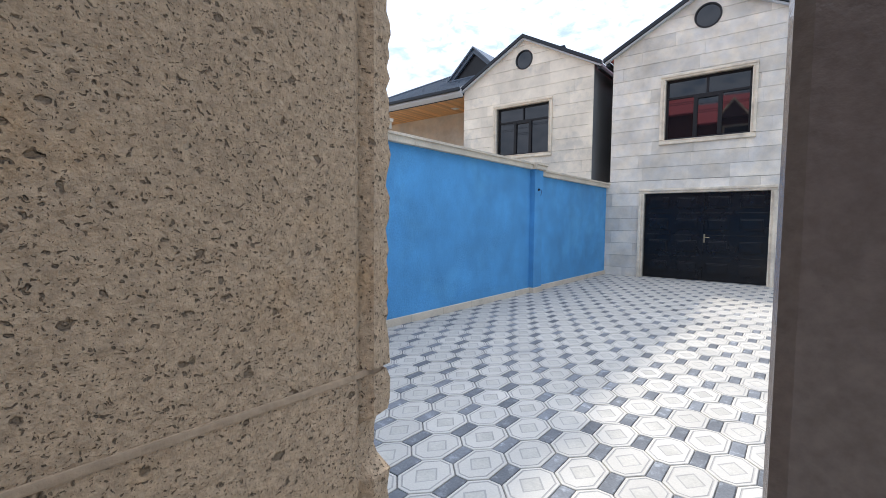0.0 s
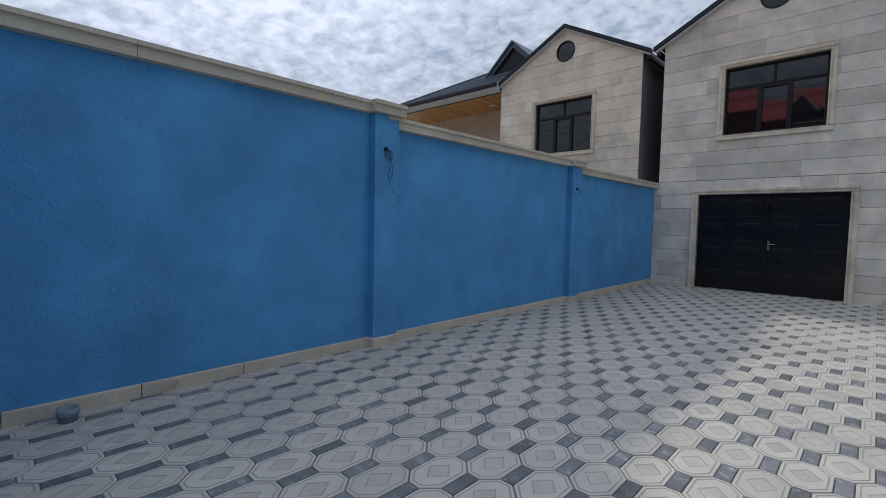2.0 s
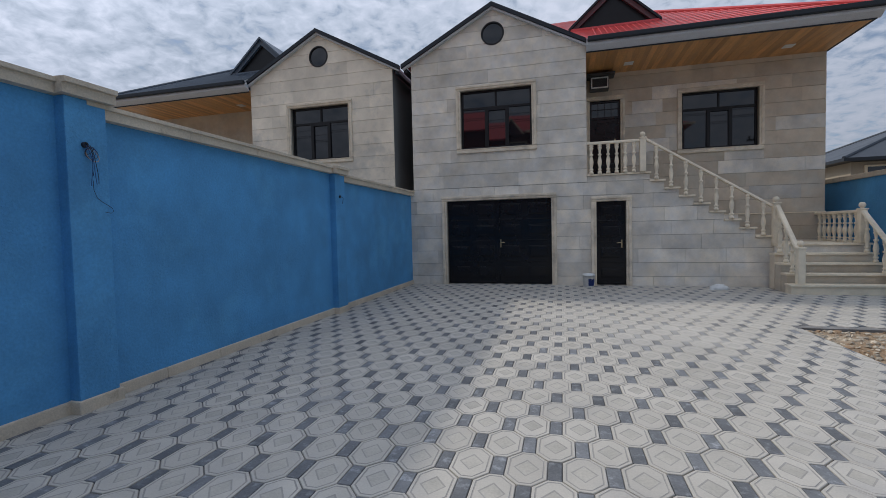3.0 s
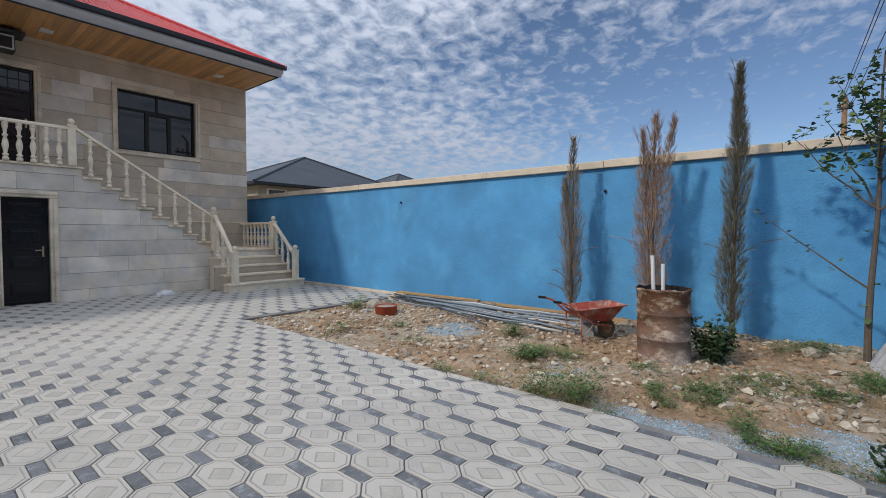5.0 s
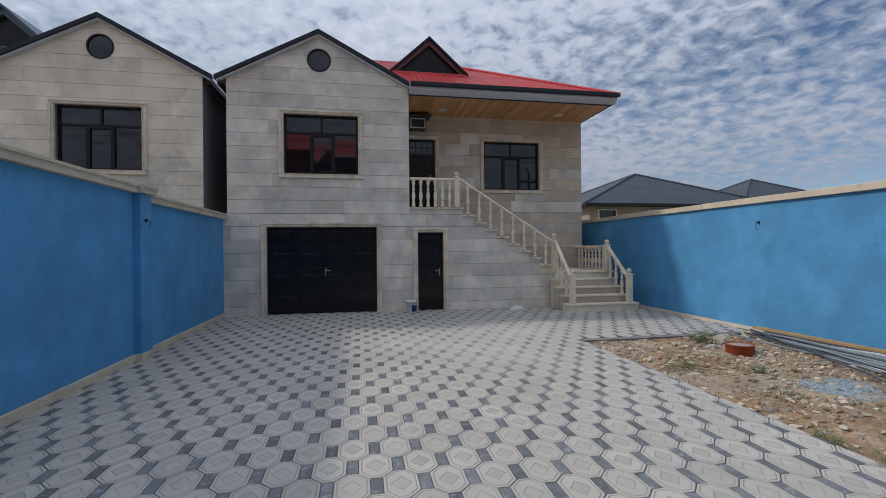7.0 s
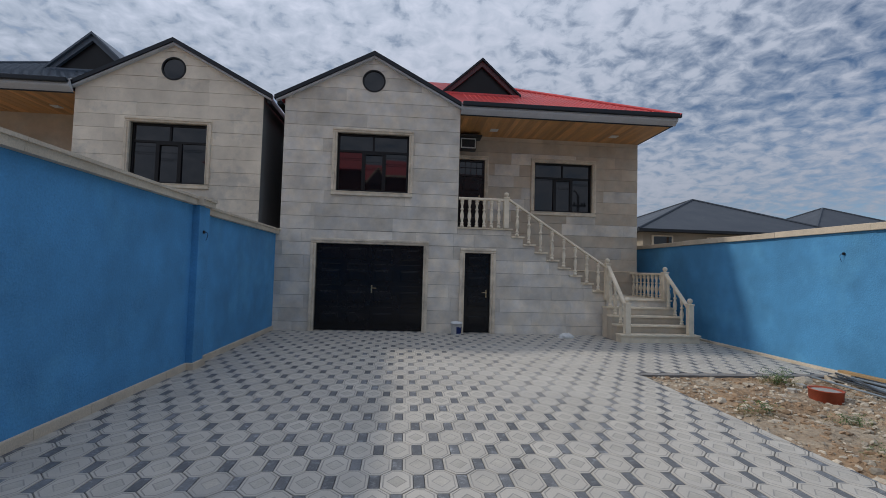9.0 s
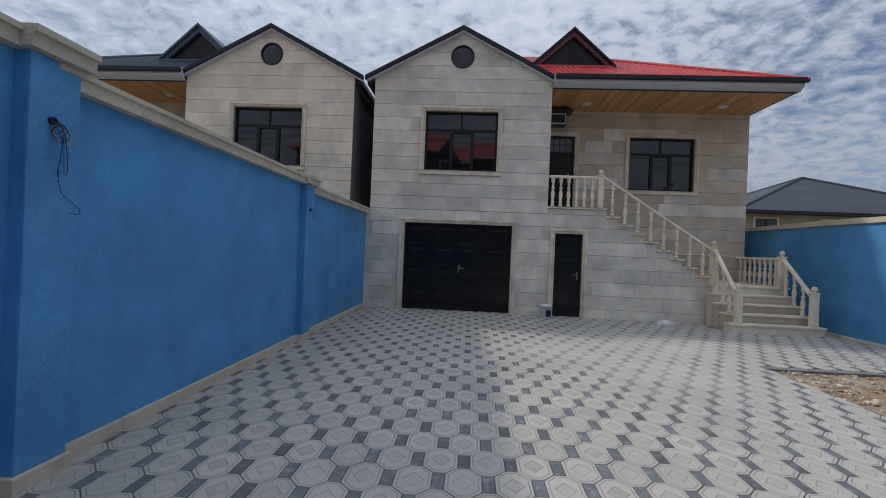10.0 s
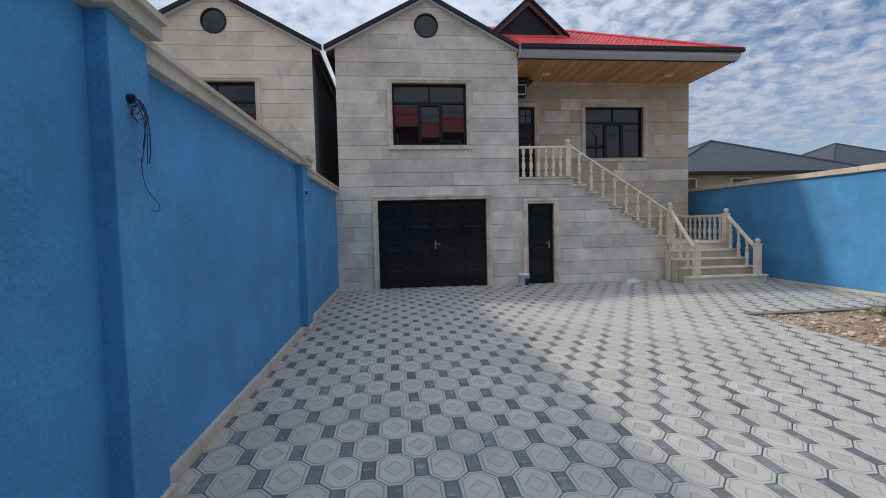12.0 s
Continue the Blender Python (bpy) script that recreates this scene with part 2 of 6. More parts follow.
def pitted(m, scale, depth):
    """Adds open pores of two sizes to a stone: dark hollows with their own relief."""
    n, l = m.node_tree.nodes, m.node_tree.links
    bsdf = n["Principled BSDF"]
    pos = n.new("ShaderNodeNewGeometry")
    warp = n.new("ShaderNodeTexNoise")
    warp.inputs["Scale"].default_value = scale * 0.7
    l.new(pos.outputs["Position"], warp.inputs["Vector"])
    bend = n.new("ShaderNodeVectorMath")
    bend.operation = "MULTIPLY_ADD"
    bend.inputs[1].default_value = (0.012, 0.012, 0.006)
    l.new(warp.outputs["Color"], bend.inputs[0])
    l.new(pos.outputs["Position"], bend.inputs[2])
    low = None
    for sc, cut in ((scale, 0.26), (scale * 0.24, 0.15), (scale * 2.2, 0.24)):
        v = n.new("ShaderNodeTexVoronoi")
        v.inputs["Scale"].default_value = sc
        l.new(bend.outputs[0], v.inputs["Vector"])
        r = n.new("ShaderNodeMapRange")
        r.inputs["From Min"].default_value, r.inputs["From Max"].default_value = cut * 0.55, cut
        l.new(v.outputs["Distance"], r.inputs["Value"])
        if low is None:
            low = r.outputs[0]
        else:
            k = n.new("ShaderNodeMath")
            k.operation = "MULTIPLY"
            l.new(low, k.inputs[0])
            l.new(r.outputs[0], k.inputs[1])
            low = k.outputs[0]
    old = bsdf.inputs["Base Color"].links[0].from_socket
    shade = n.new("ShaderNodeMapRange")
    shade.inputs["To Min"].default_value, shade.inputs["To Max"].default_value = 0.42, 1.0
    l.new(low, shade.inputs["Value"])
    k = n.new("ShaderNodeVectorMath")
    k.operation = "SCALE"
    l.new(old, k.inputs[0])
    l.new(shade.outputs[0], k.inputs["Scale"])
    l.new(k.outputs[0], bsdf.inputs["Base Color"])
    b = n.new("ShaderNodeBump")
    b.inputs["Strength"].default_value, b.inputs["Distance"].default_value = 0.9, depth
    l.new(low, b.inputs["Height"])
    l.new(bsdf.inputs["Normal"].links[0].from_socket, b.inputs["Normal"])
    l.new(b.outputs[0], bsdf.inputs["Normal"])


pitted(M_JAMB, 270.0, 0.003)
M_GATE = mat("dark_gate_steel", (0.135, 0.115, 0.105), 0.22, 0.25, 5.0, 200, 0.15, 0.35, 110, dist=0.003)
M_WALLFAR = mat("far_stone_wall", (0.40, 0.34, 0.26), 0.85, 0.12, 0.6)
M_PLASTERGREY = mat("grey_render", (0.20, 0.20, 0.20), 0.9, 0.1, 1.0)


def glass(name, tint, rough=0.03):
    m = bpy.data.materials.new(name)
    m.use_nodes = True
    b = m.node_tree.nodes["Principled BSDF"]
    b.inputs["Base Color"].default_value = (*tint, 1)
    b.inputs["Roughness"].default_value = rough
    b.inputs["Specular IOR Level"].default_value = 0.78
    b.inputs["IOR"].default_value = 1.5
    return m


M_GLASS = glass("tinted_glass", (0.008, 0.009, 0.012))

# ---- mesh helpers ----


def part(name, bm, material, parent=None, label="", smooth=False):
    """Links a bmesh as one mesh object, under a thing or part where one is given."""
    me = bpy.data.meshes.new(name)
    bmesh.ops.recalc_face_normals(bm, faces=bm.faces)
    bm.to_mesh(me)
    bm.free()
    for m in (material if isinstance(material, (list, tuple)) else (material,)):
        me.materials.append(m)
    if smooth:
        me.polygons.foreach_set("use_smooth", [True] * len(me.polygons))
    ob = new(name, me)
    if parent:
        ob.parent = parent
    if label:
        tagged(ob, label)
    return ob


def empty(name, at=(0, 0, 0), label="", category="", group="", kind="", turn=0):
    ob = new(name)
    ob.empty_display_size = 0.2
    ob.matrix_world = pose(*at, 0, 0, turn)
    return tagged(ob, label, category, group, kind)


def box(bm, x0, x1, y0, y1, z0, z1, bevel=0.0):
    vs = [bm.verts.new((x, y, z)) for z in (z0, z1) for y in (y0, y1) for x in (x0, x1)]
    fs = [bm.faces.new([vs[i] for i in q]) for q in ((0, 2, 3, 1), (4, 5, 7, 6), (0, 1, 5, 4), (2, 6, 7, 3), (0, 4, 6, 2), (1, 3, 7, 5))]
    if bevel:
        es = list({e for f in fs for e in f.edges})
        bmesh.ops.bevel(bm, geom=es, offset=bevel, segments=2, affect="EDGES", profile=0.6)
    return bm


def boxbm(*a, bevel=0.0):
    return box(bmesh.new(), *a, bevel=bevel)


def prism(bm, pts, axis, a, b):
    """A polygon in a plane, drawn out along an axis from a to b. axis y: pts are (x, z); x: (y, z); z: (x, y)."""
    def at(p, d):
        return {"y": (p[0], d, p[1]), "x": (d, p[0], p[1]), "z": (p[0], p[1], d)}[axis]
    v0 = [bm.verts.new(at(p, a)) for p in pts]
    v1 = [bm.verts.new(at(p, b)) for p in pts]
    bm.faces.new(v0)
    bm.faces.new(v1[::-1])
    for i in range(len(pts)):
        j = (i + 1) % len(pts)
        bm.faces.new((v0[i], v1[i], v1[j], v0[j]))
    return bm


def lathe(bm, profile, n=16, at=(0, 0, 0), m=None):
    """Turns (radius, height) pairs about z."""
    rings = []
    for r, z in profile:
        rings.append([bm.verts.new((at[0] + r * math.cos(2 * math.pi * i / n), at[1] + r * math.sin(2 * math.pi * i / n), at[2] + z)) for i in range(n)])
    for a, b in zip(rings, rings[1:]):
        for i in range(n):
            bm.faces.new((a[i], a[(i + 1) % n], b[(i + 1) % n], b[i]))
    bm.faces.new(rings[0][::-1])
    bm.faces.new(rings[-1])
    if m:
        bmesh.ops.transform(bm, matrix=m, verts=[v for r in rings for v in r])
    return bm


def tube(bm, pts, r, n=8, r1=None):
    """A round bar along points, tapering from r to r1."""
    pts = [Vector(p) for p in pts]
    r1 = r if r1 is None else r1
    rings = []
    for i, p in enumerate(pts):
        d = (pts[min(i + 1, len(pts) - 1)] - pts[max(i - 1, 0)]).normalized()
        u = d.cross(Vector((0, 0, 1)) if abs(d.z) < 0.9 else Vector((1, 0, 0))).normalized()
        w = d.cross(u)
        rr = r + (r1 - r) * i / max(1, len(pts) - 1)
        rings.append([bm.verts.new(p + rr * (math.cos(2 * math.pi * k / n) * u + math.sin(2 * math.pi * k / n) * w)) for k in range(n)])
    for a, b in zip(rings, rings[1:]):
        for k in range(n):
            bm.faces.new((a[k], a[(k + 1) % n], b[(k + 1) % n], b[k]))
    bm.faces.new(rings[0][::-1])
    bm.faces.new(rings[-1])
    return bm


def clip(poly, a, b, c):
    """The part of a convex polygon where a*u + b*v <= c."""
    out = []
    for i, p in enumerate(poly):
        q = poly[(i + 1) % len(poly)]
        dp, dq = a * p[0] + b * p[1] - c, a * q[0] + b * q[1] - c
        if dp <= 0:
            out.append(p)
        if dp * dq < 0:
            t = dp / (dp - dq)
            out.append((p[0] + t * (q[0] - p[0]), p[1] + t * (q[1] - p[1])))
    return out


def minus(rects, hole):
    """Rectangles (u0, u1, v0, v1) less one hole."""
    out = []
    hu0, hu1, hv0, hv1 = hole
    for u0, u1, v0, v1 in rects:
        if hu0 >= u1 or hu1 <= u0 or hv0 >= v1 or hv1 <= v0:
            out.append((u0, u1, v0, v1))
            continue
        if v1 > hv1:
            out.append((u0, u1, hv1, v1))
        if v0 < hv0:
            out.append((u0, u1, v0, hv0))
        m0, m1 = max(v0, hv0), min(v1, hv1)
        if u0 < hu0:
            out.append((u0, hu0, m0, m1))
        if u1 > hu1:
            out.append((hu1, u1, m0, m1))
    return [r for r in out if r[1] - r[0] > 0.004 and r[3] - r[2] > 0.004]


def round_holes(cu, cv, r, n=20):
    """A disc as a row of narrow rectangles."""
    out = []
    for i in range(n):
        a = -r + 2 * r * i / n
        b = a + 2 * r / n
        h = math.sqrt(max(0.0, r * r - ((a + b) / 2) ** 2))
        out.append((cu + a, cu + b, cv - h, cv + h))
    return out


def masonry(parent, mirror, u0, u1, v0, v1, y, holes, cuts, materials, course=0.328, first=0.0, thick=0.03, seed=1, widths=(0.75, 1.45), gap=0.0007):
    """Stone slabs on a wall that faces -y, each a piece of its own: courses, less holes and sloping cuts. mirror: (a, s) sends u to a + s * u."""
    rnd = random.Random(seed)
    v = v0
    row = 0
    while v < v1 - 0.02:
        top = min(v1, v + (first if row == 0 and first else course))
        u = u0 - rnd.uniform(0.0, 0.7)
        while u < u1:
            w = rnd.uniform(*widths)
            a, b = max(u, u0), min(u + w, u1)
            if u1 - b < 0.25:
                b = u1
            u = b if b == u1 else u + w
            if b - a < 0.02:
                continue
            g = 0.0036
            rects = [(a + gap, b - gap, v + g, top - g)]
            for h in holes:
                rects = minus(rects, h)
            bm = bmesh.new()
            dy = rnd.uniform(-0.004, 0.002)
            for r in rects:
                poly = [(r[0], r[2]), (r[1], r[2]), (r[1], r[3]), (r[0], r[3])]
                for c in cuts:
                    poly = clip(poly, *c) if len(poly) > 2 else poly
                if len(poly) > 2:
                    poly = [(mirror[0] + mirror[1] * p[0], p[1]) for p in poly]
                    prism(bm, poly, "y", y + dy, y + thick)
            if bm.faces:
                part("stone_slab", bm, rnd.choice(materials), parent)
            else:
                bm.free()
        v = top
        row += 1


def core(name, mirror, u0, u1, v0, v1, y0, y1, holes, cuts, material, parent=None):
    """The wall behind the slabs, with its openings through it."""
    rects = [(u0, u1, v0, v1)]
    for h in holes:
        rects = minus(rects, h)
    bm = bmesh.new()
    for r in rects:
        poly = [(r[0], r[2]), (r[1], r[2]), (r[1], r[3]), (r[0], r[3])]
        for c in cuts:
            poly = clip(poly, *c) if len(poly) > 2 else poly
        if len(poly) > 2:
            prism(bm, [(mirror[0] + mirror[1] * p[0], p[1]) for p in poly], "y", y0, y1)
    return part(name, bm, material, parent)


def surround(parent, mirror, u0, u1, v0, v1, y, width=0.115, proud=0.05, sill=True):
    """A moulded stone frame round an opening: an outer band and a raised inner lip on each side."""
    sides = [("jamb", u0 - width, u0, v0, v1), ("jamb", u1, u1 + width, v0, v1), ("lintel", u0 - width, u1 + width, v1, v1 + width)]
    if sill:
        sides.append(("sill", u0 - width, u1 + width, v0 - width, v0))
    for name, a, b, c, d in sides:
        bm = bmesh.new()
        x0, x1 = sorted((mirror[0] + mirror[1] * a, mirror[0] + mirror[1] * b))
        box(bm, x0 + 0.002, x1 - 0.002, y - proud * 0.55, y + 0.14, c + 0.002, d - 0.002, bevel=0.008)
        k = width * 0.55
        a2, b2, c2, d2 = a, b, c, d
        if name == "jamb":
            a2, b2 = (a, a + k) if a < u0 else (b - k, b)
        elif name == "lintel":
            c2 = d - k
        else:
            d2 = c + k
        x0, x1 = sorted((mirror[0] + mirror[1] * a2, mirror[0] + mirror[1] * b2))
        box(bm, x0, x1, y - proud, y + 0.05, c2 + 0.004, d2 - 0.004, bevel=0.012)
        a3, b3, c3, d3 = a, b, c, d      # a thin bead between the lip and the opening
        q = width * 0.24
        if name == "jamb":
            a3, b3 = (b - q, b - q * 0.35) if a < u0 else (a + q * 0.35, a + q)
        elif name == "lintel":
            a3, b3, c3, d3 = a + width, b - width, c + q * 0.35, c + q
        else:
            a3, b3, c3, d3 = a + width, b - width, d - q, d - q * 0.35
        x0, x1 = sorted((mirror[0] + mirror[1] * a3, mirror[0] + mirror[1] * b3))
        box(bm, x0, x1, y - proud * 0.8, y + 0.05, c3 + 0.004, d3 - 0.004, bevel=0.004)
        part("window_" + name if sill else "door_" + name, bm, M_SURROUND, parent)


def window(mirror, u0, u1, v0, v1, y, label, number):
    """A dark three-light window with a transom, set back in its opening."""
    win = empty("window_%d" % number, kind="structure", label=label, category="window")
    yy = y + 0.10

    def X(a, b):
        return sorted((mirror[0] + mirror[1] * a, mirror[0] + mirror[1] * b))
    zt = v0 + (v1 - v0) * 0.70
    um, c0, c1 = (u0 + u1) / 2, u0 + (u1 - u0) * 0.36, u0 + (u1 - u0) * 0.66
    f = 0.05
    bm = bmesh.new()
    for a, b, c, d in ((u0, u1, v0, v0 + f), (u0, u1, v1 - f, v1), (u0, u0 + f, v0 + f, v1 - f), (u1 - f, u1, v0 + f, v1 - f),
                       (u0 + f, u1 - f, zt - 0.03, zt + 0.03), (um - 0.025, um + 0.025, zt + 0.03, v1 - f)):
        x = X(a, b)
        box(bm, x[0], x[1], yy, yy + 0.07, c, d, bevel=0.006)
    part("window_frame", bm, M_FRAME, win)
    bm = bmesh.new()
    for a, b in ((c0 - 0.035, c0 + 0.055), (c1 - 0.055, c1 + 0.035)):
        x = X(a, b)
        box(bm, x[0], x[1], yy - 0.012, yy + 0.07, v0 + f, zt - 0.03, bevel=0.006)
    x = X(c0 + 0.055, c1 - 0.055)
    box(bm, x[0], x[1], yy - 0.012, yy + 0.07, zt - 0.08, zt - 0.03, bevel=0.006)
    part("sash_frame", bm, M_FRAME, win)
    for i, (a, b, c, d) in enumerate(((u0 + f, um - 0.025, zt + 0.03, v1 - f), (um + 0.025, u1 - f, zt + 0.03, v1 - f), (u0 + f, c0 - 0.035, v0 + f, zt - 0.03),
                       (c0 + 0.035, c1 - 0.035, v0 + f, zt - 0.03), (c1 + 0.035, u1 - f, v0 + f, zt - 0.03))):
        x = X(a, b)
        bm = boxbm(x[0], x[1], yy + 0.03, yy + 0.04, c, d)
        bmesh.ops.rotate(bm, verts=bm.verts, cent=((x[0] + x[1]) / 2, yy + 0.035, (c + d) / 2), matrix=Euler((radians(0.5 * ((i * 7) % 3 - 1)), 0, radians(0.4 * ((i * 5) % 3 - 1)))).to_matrix())
        part("pane", bm, M_GLASS, win)
    return win


ID = (0.0, 1.0)
Y0, YM = 12.66, 14.43          # the front of the gabled block, the front of the wall behind the stair
GX0, GX1 = -3.80, 0.62         # the gabled block
EAVE, APEX, MID = 5.79, 6.96, -1.62
XR = 6.34                      # the house's end beside the long wall
WALL_L, WALL_R = -3.890, 6.80

# ---- ground ----
bm = bmesh.new()
box(bm, -900, 900, -900, 900, -0.6, -0.10)
tagged(part("ground", bm, M_EARTH), "bare dusty earth of the plots around", "ground", kind="structure")

# ---- boundary walls ----


def boundary_wall_left():
    ob = empty("wall_left", kind="structure", label="bright blue rendered garden wall with two pilasters", category="wall")
    runs = [(-3.0, 4.05, 2.575, 2.70), (4.05, 8.45, 2.455, 2.58), (8.45, 12.72, 2.355, 2.485)]
    for a, b, z, top in runs:
        part("wall_panel", boxbm(WALL_L - 0.25, WALL_L, a, b, 0.10, z), M_BLUE, ob)
        n = max(2, round((b - a) / 1.1))
        for i in range(n):
            y0, y1 = a + (b - a) * i / n, a + (b - a) * (i + 1) / n
            bm = bmesh.new()
            prism(bm, [(WALL_L - 0.31, z), (WALL_L + 0.085, z), (WALL_L + 0.085, top - 0.045), (WALL_L + 0.110, top - 0.04), (WALL_L + 0.110, top - 0.005), (WALL_L - 0.12, top + 0.01), (WALL_L - 0.31, top)],
                  "y", y0 + 0.002, y1 - 0.002)
            part("coping_stone", bm, M_COPING, ob)
        n = max(2, round((b - a) / 0.75))
        for i in range(n):
            y0, y1 = a + (b - a) * i / n, a + (b - a) * (i + 1) / n
            part("plinth_stone", boxbm(WALL_L - 0.2, WALL_L + 0.030, y0 + 0.002, y1 - 0.002, -0.05, 0.10, bevel=0.008), M_COPING, ob)
    for y0, y1, z, top in ((3.87, 4.21, 2.575, 2.70), (8.28, 8.63, 2.455, 2.58)):
        part("pilaster", boxbm(WALL_L - 0.1, WALL_L + 0.105, y0, y1, 0.10, z + 0.002, bevel=0.01), M_BLUE, ob)
        bm = bmesh.new()
        prism(bm, [(WALL_L - 0.1, z + 0.003), (WALL_L + 0.165, z + 0.003), (WALL_L + 0.165, top - 0.045), (WALL_L + 0.195, top - 0.04), (WALL_L + 0.195, top), (WALL_L - 0.1, top + 0.014)], "y", y0 - 0.05, y1 + 0.05)
        part("pilaster_cap", bm, M_COPING, ob)
        part("pilaster_base", boxbm(WALL_L - 0.1, WALL_L + 0.130, y0 - 0.025, y1 + 0.025, -0.05, 0.103, bevel=0.01), M_COPING, ob)


def boundary_wall_right():
    ob = empty("wall_right", kind="structure", label="long bright blue rendered garden wall with sandy coping", category="wall")
    part("wall_panel", boxbm(WALL_R, WALL_R + 0.25, -6, 19, -0.10, 2.41), M_BLUE, ob)
    y = -6.0
    rnd = random.Random(5)
    while y < 19:
        w = rnd.uniform(1.4, 2.3)
        dz = rnd.uniform(-0.008, 0.008)
        bm = boxbm(WALL_R - 0.06 + dz, WALL_R + 0.30, y + 0.001, min(y + w, 19) - 0.001, 2.41 + dz * 0.4 + 0.004, 2.53 + dz, bevel=0.010)
        part("coping_stone", bm, M_COPING, ob)
        y += w


boundary_wall_left()
boundary_wall_right()


M_JOINT_SMEAR = mat("smeared_mortar", (0.40, 0.295, 0.195), 0.9, 0.1, 30, 220, 0.1, 0.4, 150, dist=0.004)


def boundary_wall_front():
    """The street wall with the gate opening that the walk begins in."""
    ob = empty("wall_front", kind="structure", label="sawn shell-stone street wall with a gateway", category="wall")
    x1, ya, yb = 0.2095, -0.155, 0.362
    part("wall_panel", boxbm(WALL_L, x1 - 0.42, 0.02, 0.32, -0.1, 2.6), M_BLUE, ob)
    part("wall_panel", boxbm(1.9, WALL_R, 0.02, 0.32, -0.1, 2.6), M_BLUE, ob)
    part("lintel_beam", boxbm(x1 - 0.42, 1.9, 0.00, 0.35, 2.80, 3.05), M_JAMB, ob)
    z = -0.141
    for h in (0.42, 0.38, 0.68, 0.66, 0.61, 0.189):
        rnd = random.Random(int(h * 100))
        bm = bmesh.new()
        # the block, its arris worn and chipped on the courtyard side
        n = max(40, round(h * 160))
        prev = None
        for i in range(n + 1):
            zz = z + 0.0015 + (h - 0.003) * i / n
            chip = 0.002 + 0.003 * rnd.random() + (0.007 if rnd.random() < 0.05 else 0)
            bite = 0.011 if 1.281 < zz < 1.310 else 0.0      # a piece broken out of the arris
            loop = [(x1 - 0.42, ya), (x1, ya), (x1, yb - 0.030), (x1 - 0.004 - bite * 0.4, yb - 0.024), (x1 + 0.002 - bite, yb - 0.018), (x1 - chip * 0.4 - bite, yb - chip), (x1 - 0.02 - bite, yb), (x1 - 0.42, yb)]
            ring = [bm.verts.new((a, b, zz)) for a, b in loop]
            if prev:
                for k in range(len(ring)):
                    bm.faces.new((prev[k], prev[(k + 1) % len(ring)], ring[(k + 1) % len(ring)], ring[k]))
            else:
                bm.faces.new(ring[::-1])
            prev = ring
        bm.faces.new(prev)
        part("stone_block", bm, M_JAMB, ob)
        part("bed_joint", boxbm(x1 - 0.41, x1 + 0.0012, ya + 0.005, yb - 0.034, z + h - 0.002, z + h + 0.002, bevel=0.001), M_JOINT_SMEAR, ob)
        part("bed_joint", boxbm(x1 - 0.41, x1 - 0.001, yb - 0.0335, yb - 0.010, z + h - 0.002, z + h + 0.002), M_JOINT_SMEAR, ob)
        z += h
    part("far_jamb", boxbm(1.9, 2.32, -0.1, 0.4, -0.1, 2.80, bevel=0.01), M_JAMB, ob)


boundary_wall_front()

# ---- the house's large structure ----
WIN1 = (-2.48, -0.68, 3.50, 4.98)
GARAGE = (-2.90, -0.23, -0.02, 2.17)
CELLAR = (0.83, 1.50, -0.02, 2.03)
PORTHOLE = (-1.62, 6.345, 0.265)
slope = (APEX - EAVE) / ((GX1 - GX0) / 2)
GABLE = [(slope, 1.0, APEX + slope * MID), (-slope, 1.0, APEX - slope * MID)]
FLOOR2, RISE, RUN, STAIR_X = 2.69, 0.1921, 0.31, 2.02
steps_top = [(STAIR_X + RUN * i, STAIR_X + RUN * (i + 1), FLOOR2 - RISE * (i + 1)) for i in range(8)]
LANDING = FLOOR2 - 9 * RISE
LAND_X = STAIR_X + 8 * RUN


